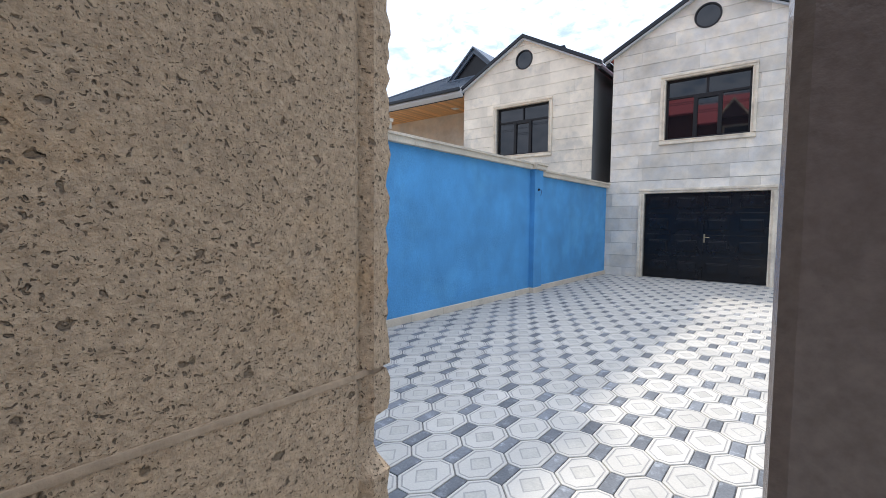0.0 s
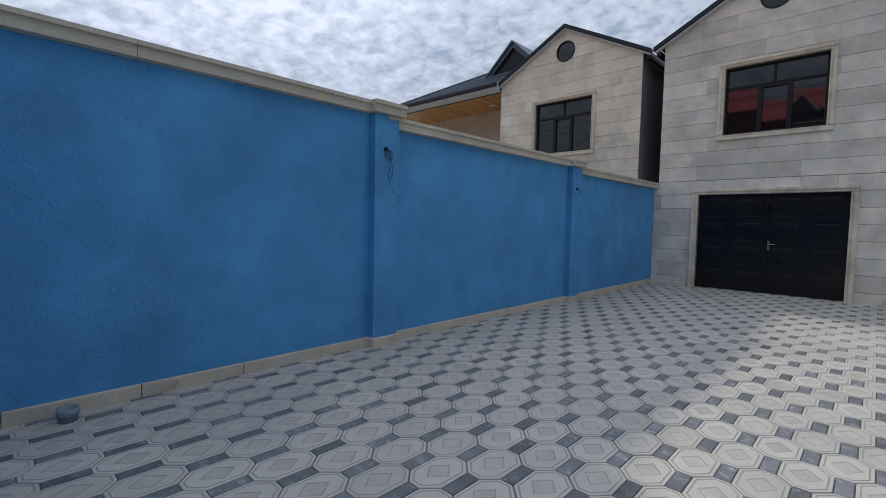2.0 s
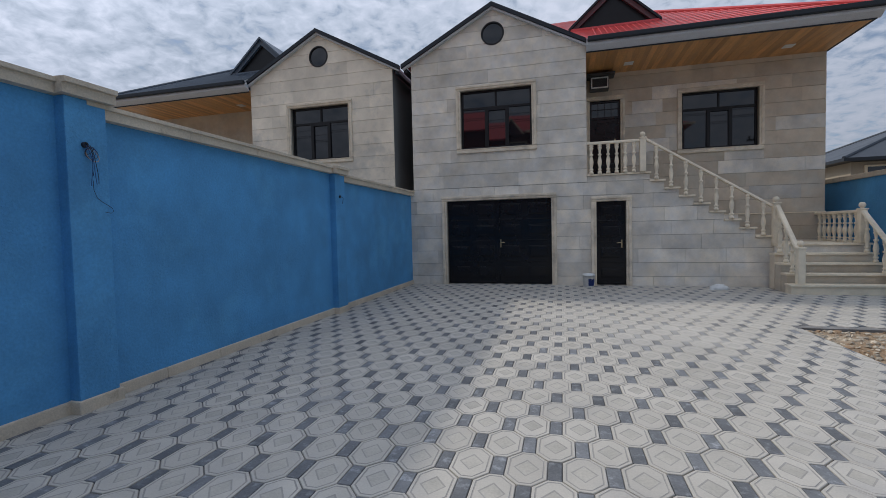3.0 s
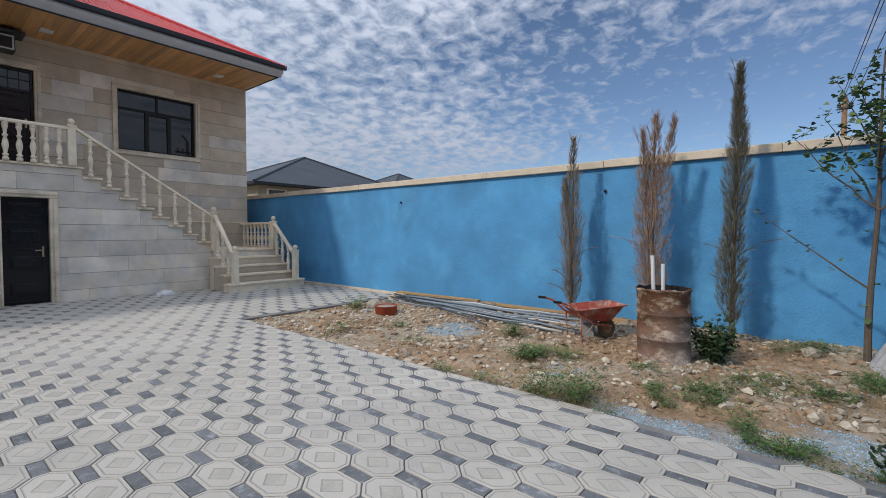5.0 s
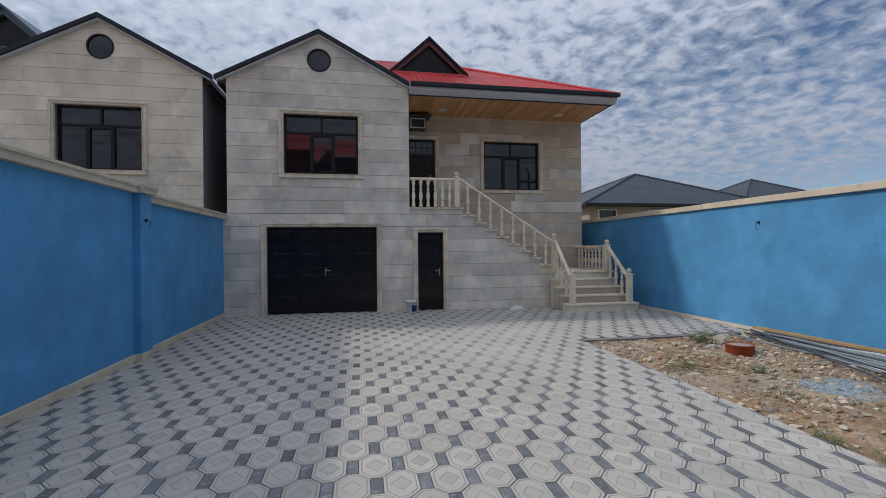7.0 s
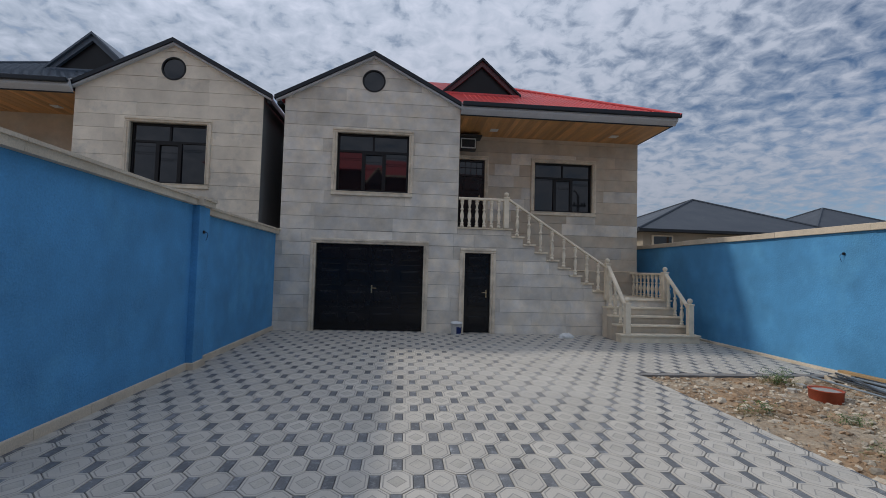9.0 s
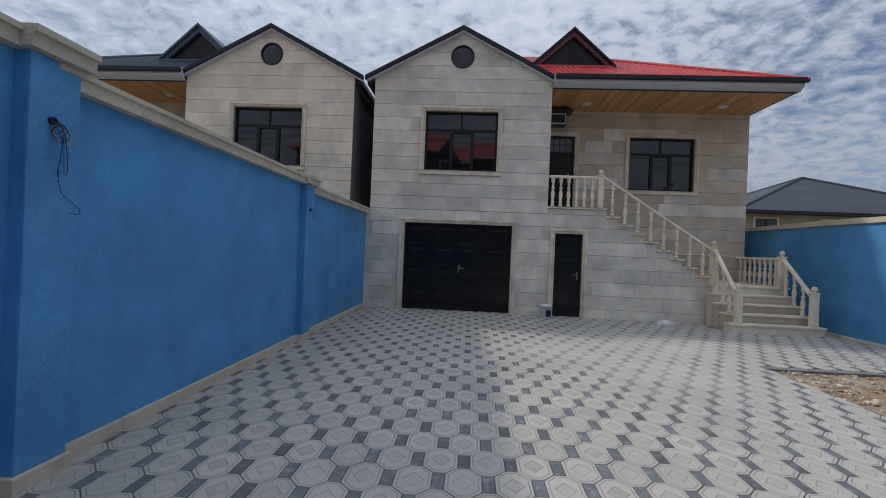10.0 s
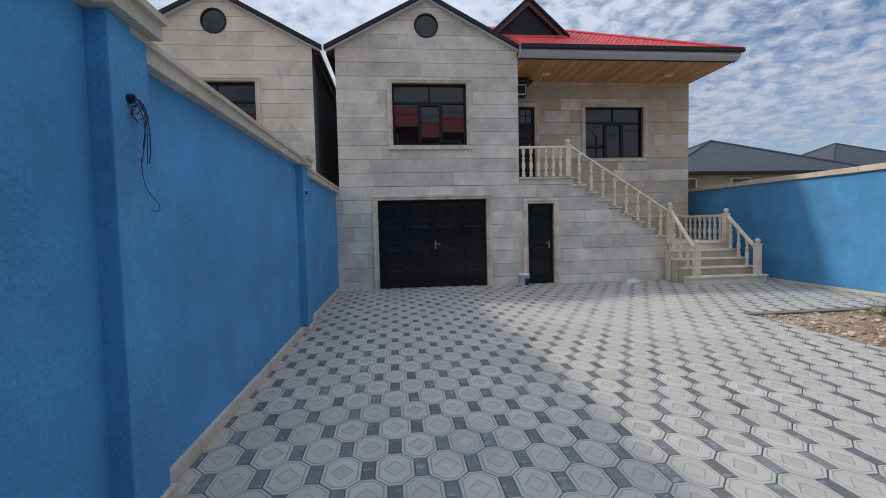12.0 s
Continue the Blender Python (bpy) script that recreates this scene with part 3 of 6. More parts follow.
def gabled_block(mirror, slabs, roof_material, number, name, label, with_garage):
    """The two-storey front with its gable, window and porthole."""
    ob = empty(name, kind="structure", label=label, category="house")
    holes = [(WIN1[0], WIN1[1], WIN1[2], WIN1[3])] + round_holes(*PORTHOLE)
    core("gable_wall", mirror, GX0 + 0.01, GX1 - 0.01, 2.50, APEX + 0.1, Y0 + 0.03, Y0 + 0.28, holes, GABLE, M_JOINT, ob)
    masonry(ob, mirror, GX0, GX1, 2.51, APEX + 0.1, Y0, [(WIN1[0] - 0.115, WIN1[1] + 0.115, WIN1[2] - 0.115, WIN1[3] + 0.115)] + round_holes(*PORTHOLE), GABLE, slabs, seed=number * 11)
    surround(ob, mirror, *WIN1, Y0)
    window(mirror, *WIN1, Y0, "dark tinted three-light window in a moulded stone frame", number)
    cx = mirror[0] + mirror[1] * PORTHOLE[0]
    bm = bmesh.new()
    lathe(bm, [(0.29, 0.0), (0.29, 0.02)], 40, m=pose(cx, Y0 + 0.04, PORTHOLE[1], 90))
    part("porthole_glass", bm, M_GLASS, ob)
    bm = bmesh.new()      # a slim dark ring round the glass
    n = 48
    rings = [[bm.verts.new((cx + r * math.cos(2 * math.pi * i / n), yy, PORTHOLE[1] + r * math.sin(2 * math.pi * i / n))) for i in range(n)]
             for r, yy in ((0.252, Y0 + 0.08), (0.252, Y0 - 0.006), (0.262, Y0 - 0.012), (0.288, Y0 - 0.012), (0.292, Y0 - 0.004), (0.292, Y0 + 0.08))]
    for k in range(6):
        for i in range(n):
            p, q = rings[k], rings[(k + 1) % 6]
            bm.faces.new((p[i], p[(i + 1) % n], q[(i + 1) % n], q[i]))
    part("porthole_frame", bm, M_FRAME, ob)
    # side walls
    for u in (GX0, GX1):
        x0, x1 = sorted((mirror[0] + mirror[1] * u, mirror[0] + mirror[1] * (u + (0.25 if u == GX0 else -0.25))))
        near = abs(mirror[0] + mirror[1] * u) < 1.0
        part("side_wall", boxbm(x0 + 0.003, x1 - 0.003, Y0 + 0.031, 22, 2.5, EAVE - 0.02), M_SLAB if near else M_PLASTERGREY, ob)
    # roof: two thin slopes with a dark edge
    for s in (-1, 1):
        half = (GX1 - GX0) / 2 + 0.20
        bm = bmesh.new()
        back = half - 0.10
        pts = [(MID, APEX + 0.02), (MID, APEX + 0.10), (MID + s * back, APEX + 0.10 - slope * back), (MID + s * back, APEX + 0.02 - slope * back)]
        prism(bm, [(mirror[0] + mirror[1] * p[0], p[1]) for p in pts], "y", Y0 - 0.02, 22)
        part("roof_slope", bm, roof_material, ob)
        bm = bmesh.new()
        pts = [(MID, APEX + 0.012), (MID, APEX + 0.115), (MID + s * (half + 0.01), APEX + 0.115 - slope * half), (MID + s * (half + 0.01), APEX + 0.02 - slope * half)]
        prism(bm, [(mirror[0] + mirror[1] * p[0], p[1]) for p in pts], "y", Y0 - 0.14, Y0 - 0.021)
        part("verge_board", bm, M_EDGE, ob)
        bm = bmesh.new()
        pts = [(MID, APEX - 0.035), (MID, APEX + 0.010), (MID + s * (half - 0.03), APEX + 0.010 - slope * (half - 0.03)), (MID + s * (half - 0.03), APEX - 0.035 - slope * (half - 0.03))]
        prism(bm, [(mirror[0] + mirror[1] * p[0], p[1]) for p in pts], "y", Y0 - 0.10, Y0 - 0.004)
        part("verge_soffit", bm, M_FASCIA, ob)
        e = mirror[0] + mirror[1] * (MID + s * (half - 0.085))
        ez = APEX - slope * half
        part("gutter", boxbm(e - 0.055, e + 0.055, Y0 - 0.019, 22 if s < 0 else Y0 - 0.001, ez - 0.08, ez + 0.03, bevel=0.02), M_EDGE, ob)
    return ob


house = gabled_block(ID, [M_SLAB, M_SLAB, M_SLAB], M_ROOF_RED, 1, "house_front", "pale limestone gabled house front with garage below", True)
NEIGHBOUR = (-8.13, -1.0)
neighbour = gabled_block(NEIGHBOUR, [M_SLAB_PALE], M_ROOF_SLATE, 2, "house_neighbour", "pale limestone gabled front of the house next door", False)


def lower_storey():
    ob = empty("wall_lower_storey", kind="structure", label="grey-beige limestone ground floor wall below the stair", category="wall")
    stair_holes = [(a, b, z - 0.044, 9) for a, b, z in steps_top] + [(LAND_X, 20, LANDING - 0.044, 9)]
    door_holes = [GARAGE, CELLAR]
    core("wall_core", ID, -4.05, LAND_X + 0.05, -0.1, 2.50, Y0 + 0.03, Y0 + 0.28, door_holes + stair_holes, [], M_JOINT, ob)
    big = [(h[0] - 0.125, h[1] + 0.125, h[2], h[3] + 0.125) for h in door_holes]
    masonry(ob, ID, -4.05, LAND_X + 0.05, -0.03, 2.505, Y0 - 0.005, big + stair_holes, [], [M_SLAB], first=0.25, seed=3, widths=(0.5, 1.05), gap=0.0014)
    masonry(ob, ID, GX1 + 0.004, STAIR_X, 2.505, FLOOR2 - 0.044, Y0 - 0.005, [], [], [M_SLAB], seed=4)
    core("balcony_core", ID, GX1, STAIR_X, 2.50, FLOOR2 - 0.045, Y0 + 0.03, YM, [], [], M_JOINT, ob)
    surround(ob, ID, GARAGE[0], GARAGE[1], -0.02, GARAGE[3], Y0 - 0.005, 0.125, 0.06, sill=False)
    surround(ob, ID, CELLAR[0], CELLAR[1], -0.02, CELLAR[3], Y0 - 0.005, 0.125, 0.06, sill=False)
    part("return_wall", boxbm(-4.05, GX0 - 0.003, Y0 + 0.031, Y0 + 0.9, -0.1, 2.50), M_SLAB, ob)


lower_storey()

WIN2 = (3.12, 4.90, 3.42, 4.90)
DOOR2 = (0.80, 1.59, FLOOR2, 4.89)


def main_wall():
    ob = empty("wall_behind_stair", kind="structure", label="honey-coloured limestone house wall under the wooden eaves", category="wall")
    core("wall_core", ID, GX1, XR - 0.01, -0.1, 5.66, YM + 0.03, YM + 0.28, [WIN2, DOOR2], [], M_JOINT, ob)
    masonry(ob, ID, GX1, XR, -0.1, 5.66, YM, [(WIN2[0] - 0.115, WIN2[1] + 0.115, WIN2[2] - 0.115, WIN2[3] + 0.115), (DOOR2[0], DOOR2[1] + 0.115, DOOR2[2], DOOR2[3] + 0.115)], [],
            [M_SLAB_WARM, M_SLAB_WARM, M_SLAB], seed=9, first=0.41, course=0.345)
    surround(ob, ID, *WIN2, YM)
    window(ID, *WIN2, YM, "dark tinted three-light window in a moulded stone frame beside the stair", 3)
    surround(ob, ID, DOOR2[0], DOOR2[1], DOOR2[2], DOOR2[3], YM, sill=False)
    part("end_wall", boxbm(XR - 0.25, XR - 0.004, YM + 0.285, 22, -0.1, 5.6), M_SLAB_WARM, ob)
    part("string_course", boxbm(2.4, XR + 0.015, YM - 0.02, YM + 0.02, 1.66, 1.69), M_TRIM, ob)


main_wall()


def eaves_and_roof(mirror, roof_material, name, label, far):
    """Boarded eaves, fascia, gutter and the hipped metal roof with its dormer."""
    def mx(*us):
        return sorted(mirror[0] + mirror[1] * u for u in us)
    ob = empty(name, kind="structure", label=label, category="roof")
    x0, x1 = mx(GX1 + 0.004, far - 0.02)
    zs = 5.60
    bm = bmesh.new()
    n = 46
    for i in range(n):
        a, b = x0 + (x1 - x0) * i / n, x0 + (x1 - x0) * (i + 1) / n
        box(bm, a + 0.0015, b - 0.0015, 12.601, YM, zs + 0.002 * (i % 2), zs + 0.03)
    part("soffit", bm, M_WOOD, ob)
    bm = bmesh.new()
    prism(bm, [(12.60, zs - 0.01), (12.60, zs + 0.03), (12.47, 5.86), (12.44, 5.72), (12.46, 5.685)], "x", mx(GX1 + 0.002, far + 0.06)[0], mx(GX1 + 0.002, far + 0.06)[1])
    part("fascia", bm, M_FASCIA, ob)
    bm = boxbm(*mx(GX1 + 0.03, far + 0.12), 12.36, 12.455, 5.76, 5.87, bevel=0.02)
    part("gutter", bm, M_EDGE, ob)
    part("fascia_lip", boxbm(*mx(GX1 + 0.003, far - 0.005), 12.585, 12.625, zs - 0.030, zs - 0.0105), M_EDGE, ob)
    # hipped roof
    m = 0.53
    e = far + 0.10
    depth = 4.6
    zb, zr = 5.80, 5.80 + m * depth
    bm = bmesh.new()
    A = [(GX1 + 0.03, 12.38, zb), (e, 12.38, zb), (e - depth, 12.38 + depth, zr), (GX1 - 1.6, 12.38 + depth, zr), (e, 12.38 + 2 * depth, zb), (GX1 - 1.6, 12.38 + 2 * depth, zb)]
    vs = [bm.verts.new((mirror[0] + mirror[1] * x, y, z)) for x, y, z in A]
    for q in ((0, 1, 2, 3), (1, 4, 2), (3, 2, 4, 5), (0, 5, 4, 1)):
        bm.faces.new([vs[i] for i in q])
    bmesh.ops.solidify(bm, geom=bm.faces[:], thickness=0.02)
    part("roof_sheet", bm, roof_material, ob)
    # standing ribs of the sheet
    bm = bmesh.new()
    u = GX1 + 0.25
    while u < e - 0.1:
        run = min(depth, e - u)
        x = mirror[0] + mirror[1] * u
        a, b = Vector((x, 12.38, zb + 0.01)), Vector((x, 12.38 + run, zb + m * run + 0.01))
        tube(bm, [a, b], 0.011, 4)
        u += 0.14
    part("roof_ribs", bm, roof_material, ob)
    bm = bmesh.new()
    tube(bm, [(mirror[0] + mirror[1] * e, 12.38, zb + 0.03), (mirror[0] + mirror[1] * (e - depth), 12.38 + depth, zr + 0.03)], 0.05, 8)
    part("hip_cap", bm, roof_material, ob)
    part("eaves_end", boxbm(*mx(far - 0.02, far + 0.10), 12.62, 22, 5.64, 5.80), M_EDGE, ob)
    # dormer
    yd = 14.3
    ca, cw, base, top = 1.43, 1.12, 6.86, 7.86
    bm = bmesh.new()
    prism(bm, [(mirror[0] + mirror[1] * (ca + s), z) for s, z in ((-cw + 0.16, base), (cw - 0.16, base), (0, top - 0.16))], "y", yd + 0.12, yd + 0.16)
    part("dormer_front", bm, M_FRAME, ob)
    for s in (-1, 1):
        bm = bmesh.new()
        pts = [(0, top), (0, top + 0.07), (s * (cw + 0.06), base - 0.0), (s * (cw + 0.06), base - 0.07)]
        prism(bm, [(mirror[0] + mirror[1] * (ca + p[0]), p[1]) for p in pts], "y", yd - 0.05, yd + 3.2)
        part("dormer_roof", bm, M_EDGE if roof_material is M_ROOF_RED else M_ROOF_SLATE, ob)
        bm = bmesh.new()
        pts = [(0, top - 0.17), (0, top - 0.002), (s * cw, base - 0.005), (s * (cw - 0.17), base - 0.005)]
        prism(bm, [(mirror[0] + mirror[1] * (ca + p[0]), p[1]) for p in pts], "y", yd + 0.02, yd + 0.11)
        part("dormer_trim", bm, M_DORMER if roof_material is M_ROOF_RED else M_ROOF_SLATE, ob)
    part("dormer_sill", boxbm(*mx(ca - cw, ca + cw), yd - 0.03, yd + 0.10, base - 0.06, base - 0.008), roof_material, ob)
    return ob


M_DORMER = mat("dark_red_trim", (0.125, 0.062, 0.066), 0.5)
eaves_and_roof(ID, M_ROOF_RED, "roof_main", "red metal hipped roof with boarded wooden eaves", XR)
eaves_and_roof(NEIGHBOUR, M_ROOF_SLATE, "roof_neighbour", "dark grey metal roof with boarded wooden eaves next door", XR)
core("wall_neighbour", NEIGHBOUR, GX1, XR, -0.1, 5.66, YM, YM + 0.25, [], [], M_SLAB_WARM)
tagged(bpy.data.objects["wall_neighbour"], "honey limestone wall of the neighbouring house", "wall", kind="structure")

# ---- paving bed and plot ----
PIT_X, PIT_Y = 3.11, 8.26
bm = bmesh.new()
prism(bm, [(WALL_L, -1.5), (PIT_X, -1.5), (PIT_X, PIT_Y), (WALL_R, PIT_Y), (WALL_R, YM), (WALL_L, YM)], "z", -0.12, -0.012)
tagged(part("pavement", bm, M_MORTAR), "courtyard paved with white octagonal and blue-grey tiles", "pavement", kind="structure")

# ---- stair ----


def slab_with_nosing(bm, x0, x1, y0, y1, top, t=0.042):
    box(bm, x0, x1, y0, y1, top - t, top, bevel=0.008)


def staircase():
    ob = empty("staircase", kind="structure", label="limestone outdoor stair with a landing and two flights", category="stairs")
    bm = bmesh.new()
    slab_with_nosing(bm, GX1 + 0.004, STAIR_X + 0.03, Y0 - 0.045, YM - 0.002, FLOOR2)
    part("balcony_floor", bm, M_TRIM, ob)
    yb = Y0 + 0.285
    for a, b, z in steps_top:
        part("riser", boxbm(a, b, yb, YM - 0.002, -0.1, z - 0.043), M_SLAB, ob)
        bm = bmesh.new()
        slab_with_nosing(bm, a + 0.002, b + 0.030, Y0 - 0.055, YM - 0.002, z)
        part("tread", bm, M_TRIM, ob)
    lx0, lx1, ly = LAND_X, 6.28, 12.55
    part("landing_base", boxbm(lx0 + 0.055, lx1, ly + 0.02, YM - 0.002, -0.1, LANDING - 0.043), M_SLAB, ob)
    bm = bmesh.new()
    slab_with_nosing(bm, lx0 + 0.002, lx1 + 0.03, ly - 0.02, YM - 0.002, LANDING)
    part("landing_floor", bm, M_TRIM, ob)
    run = 0.28
    for i in range(4):
        z = LANDING - RISE * (i + 1)
        y1 = ly + 0.019 - run * i
        y0 = y1 - run
        x0, x1 = (4.42, 6.28) if i < 3 else (4.38, 6.36)
        part("riser", boxbm(x0 + 0.02, x1 - 0.02, y0 + 0.03, y1, -0.05, z - 0.043), M_TRIM if i == 3 else M_SLAB_WARM, ob)
        bm = bmesh.new()
        slab_with_nosing(bm, x0, x1, y0 - 0.004, y1 - 0.002 if i else y1, z)
        part("tread", bm, M_TRIM, ob)


staircase()

BALUSTER = [(0.042, 0.0), (0.042, 0.05), (0.028, 0.058), (0.026, 0.072), (0.041, 0.088), (0.041, 0.106), (0.022, 0.125), (0.030, 0.17), (0.042, 0.235), (0.044, 0.27), (0.036, 0.33), (0.021, 0.40),
            (0.038, 0.415), (0.038, 0.44), (0.020, 0.456), (0.027, 0.53), (0.041, 0.572), (0.041, 0.592), (0.028, 0.60), (0.042, 0.612), (0.042, 0.66)]


def baluster(parent, x, y, z, h):
    bm = lathe(bmesh.new(), [(r * 1.12, k * h / 0.66) for r, k in BALUSTER], 12)
    ob = part("baluster", bm, M_TRIM, parent, smooth=True)
    ob.location = (x, y, z)
    return ob


def newel(parent, x, y, z, h, w=0.13):
    bm = boxbm(-w / 2, w / 2, -w / 2, w / 2, 0, h - 0.13, bevel=0.012)
    box(bm, -w / 2 - 0.012, w / 2 + 0.012, -w / 2 - 0.012, w / 2 + 0.012, h - 0.165, h - 0.135, bevel=0.006)
    post = part("newel_post", bm, M_TRIM, parent)
    post.location = (x, y, z)
    prof = [(0.03, -0.135), (0.035, -0.12)] + [(max(0.004, 0.062 * math.cos(a)), -0.062 + 0.062 * math.sin(a)) for a in [radians(-58 + 148 * i / 9) for i in range(10)]]
    part("ball_finial", lathe(bmesh.new(), prof, 16, (0, 0, h)), M_TRIM, post, smooth=True)


def rail(parent, a, b, w=0.10, t=0.06):
    """A handrail with a rounded top from a to b."""
    a, b = Vector(a), Vector(b)
    d = (b - a).normalized()
    side = d.cross(Vector((0, 0, 1))).normalized()
    up = Vector((0, 0, 1))
    prof = [(-w / 2, 0), (-w / 2, t * 0.55), (-w * 0.33, t), (w * 0.33, t), (w / 2, t * 0.55), (w / 2, 0)]
    bm = bmesh.new()
    r0 = [bm.verts.new(a + side * p + up * q) for p, q in prof]
    r1 = [bm.verts.new(b + side * p + up * q) for p, q in prof]
    for i in range(6):
        bm.faces.new((r0[i], r0[(i + 1) % 6], r1[(i + 1) % 6], r1[i]))
    bm.faces.new(r0)
    bm.faces.new(r1[::-1])
    part("handrail", bm, M_TRIM, parent)


YB = 12.60


def balustrades():
    g = "stone balustrades of the stair"
    a = empty("balcony_balustrade", (1.2, YB, FLOOR2), "cream turned-stone balustrade along the balcony edge", "balustrade", g)
    b = empty("stair_balustrade", (3.3, YB, FLOOR2 - 1), "cream turned-stone balustrade sloping down the upper flight", "balustrade", g)
    c = empty("flight_balustrade", (4.56, 12.0, 0.5), "cream turned-stone balustrade at the open side of the lower flight", "balustrade", g)
    d = empty("flight_balustrade", (6.13, 12.0, 0.5), "cream turned-stone balustrade between lower flight and blue wall", "balustrade", g)
    e = empty("landing_balustrade", (6.16, 13.4, LANDING), "short cream turned-stone balustrade closing the landing", "balustrade", g)
    for ob in (a, b, c, d, e):
        ob.matrix_world = Matrix.Identity(4)
    h = 0.70
    newel(a, 1.86, YB, FLOOR2, 0.93)
    rail(a, (GX1 + 0.01, YB, FLOOR2 + h), (1.80, YB, FLOOR2 + h))
    for i in range(6):
        baluster(a, GX1 + 0.10 + i * 0.19, YB, FLOOR2, h)
    x1, z1 = 4.56, LANDING
    newel(b, x1, YB - 0.02, z1, 1.04)
    za, zb = FLOOR2 + 0.72, z1 + 0.80
    rail(b, (1.92, YB, za), (x1 - 0.06, YB, zb))
    for p, q, z in steps_top:
        x = (p + q) / 2 - 0.02
        top = za + (zb - za) * (x - 1.92) / (x1 - 0.06 - 1.92)
        baluster(b, x, YB, z, top - z + 0.005)
    for ob, x in ((c, 4.57), (d, 6.13)):
        newel(ob, x, 11.53, RISE, 0.87)
        if ob is d:
            newel(ob, x, 12.58, LANDING, 0.86)
        z0, z1b = RISE + 0.62, LANDING + (0.80 if ob is c else 0.64)
        rail(ob, (x, 12.53, z1b), (x, 11.59, z0))
        for i in range(3):
            z = LANDING - RISE * (i + 1)
            y = 12.55 - 0.28 * i - 0.14
            top = z0 + (z1b - z0) * (y - 11.59) / (12.53 - 11.59)
            baluster(ob, x, y, z, top - z + 0.005)
    rail(e, (6.16, YM - 0.01, LANDING + 0.64), (6.16, 12.64, LANDING + 0.64))
    for i in range(8):
        baluster(e, 6.16, 12.82 + i * 0.205, LANDING, 0.645)


balustrades()

# ---- doors ----


def lever(parent, x, y, z, s=1):
    bm = boxbm(x - 0.018, x + 0.018, y - 0.012, y, z - 0.10, z + 0.10, bevel=0.005)
    tube(bm, [(x, y - 0.01, z + 0.03), (x, y - 0.055, z + 0.03), (x + s * 0.02, y - 0.06, z + 0.03), (x + s * 0.12, y - 0.06, z + 0.025)], 0.009, 8)
    part("door_handle", bm, M_BRASS, parent, "dull brass lever handle")


def raised_panel(bm, x0, x1, z0, z1, y):
    for i, dy, bv in ((0, -0.020, 0.014), (0.035, -0.030, 0.010)):
        box(bm, x0 + i, x1 - i, y + dy, y + 0.004, z0 + i, z1 - i, bevel=bv)


def door_leaf(parent, x0, x1, z0, z1, y, cols, rows):
    leaf = part("door_leaf", boxbm(x0, x1, y, y + 0.05, z0, z1, bevel=0.004), M_BLACK, parent)
    w, h = (x1 - x0) / cols, (z1 - z0) / rows
    for i in range(cols):
        for j in range(rows):
            bm = bmesh.new()
            raised_panel(bm, x0 + i * w + 0.10, x0 + (i + 1) * w - 0.10, z0 + j * h + 0.155, z0 + (j + 1) * h - 0.095, y)
            box(bm, x0 + i * w + 0.05, x0 + (i + 1) * w - 0.05, y - 0.014, y + 0.004, z0 + j * h + 0.030, z0 + j * h + 0.052, bevel=0.008)
            part("raised_panel", bm, M_BLACK, leaf)
    return leaf


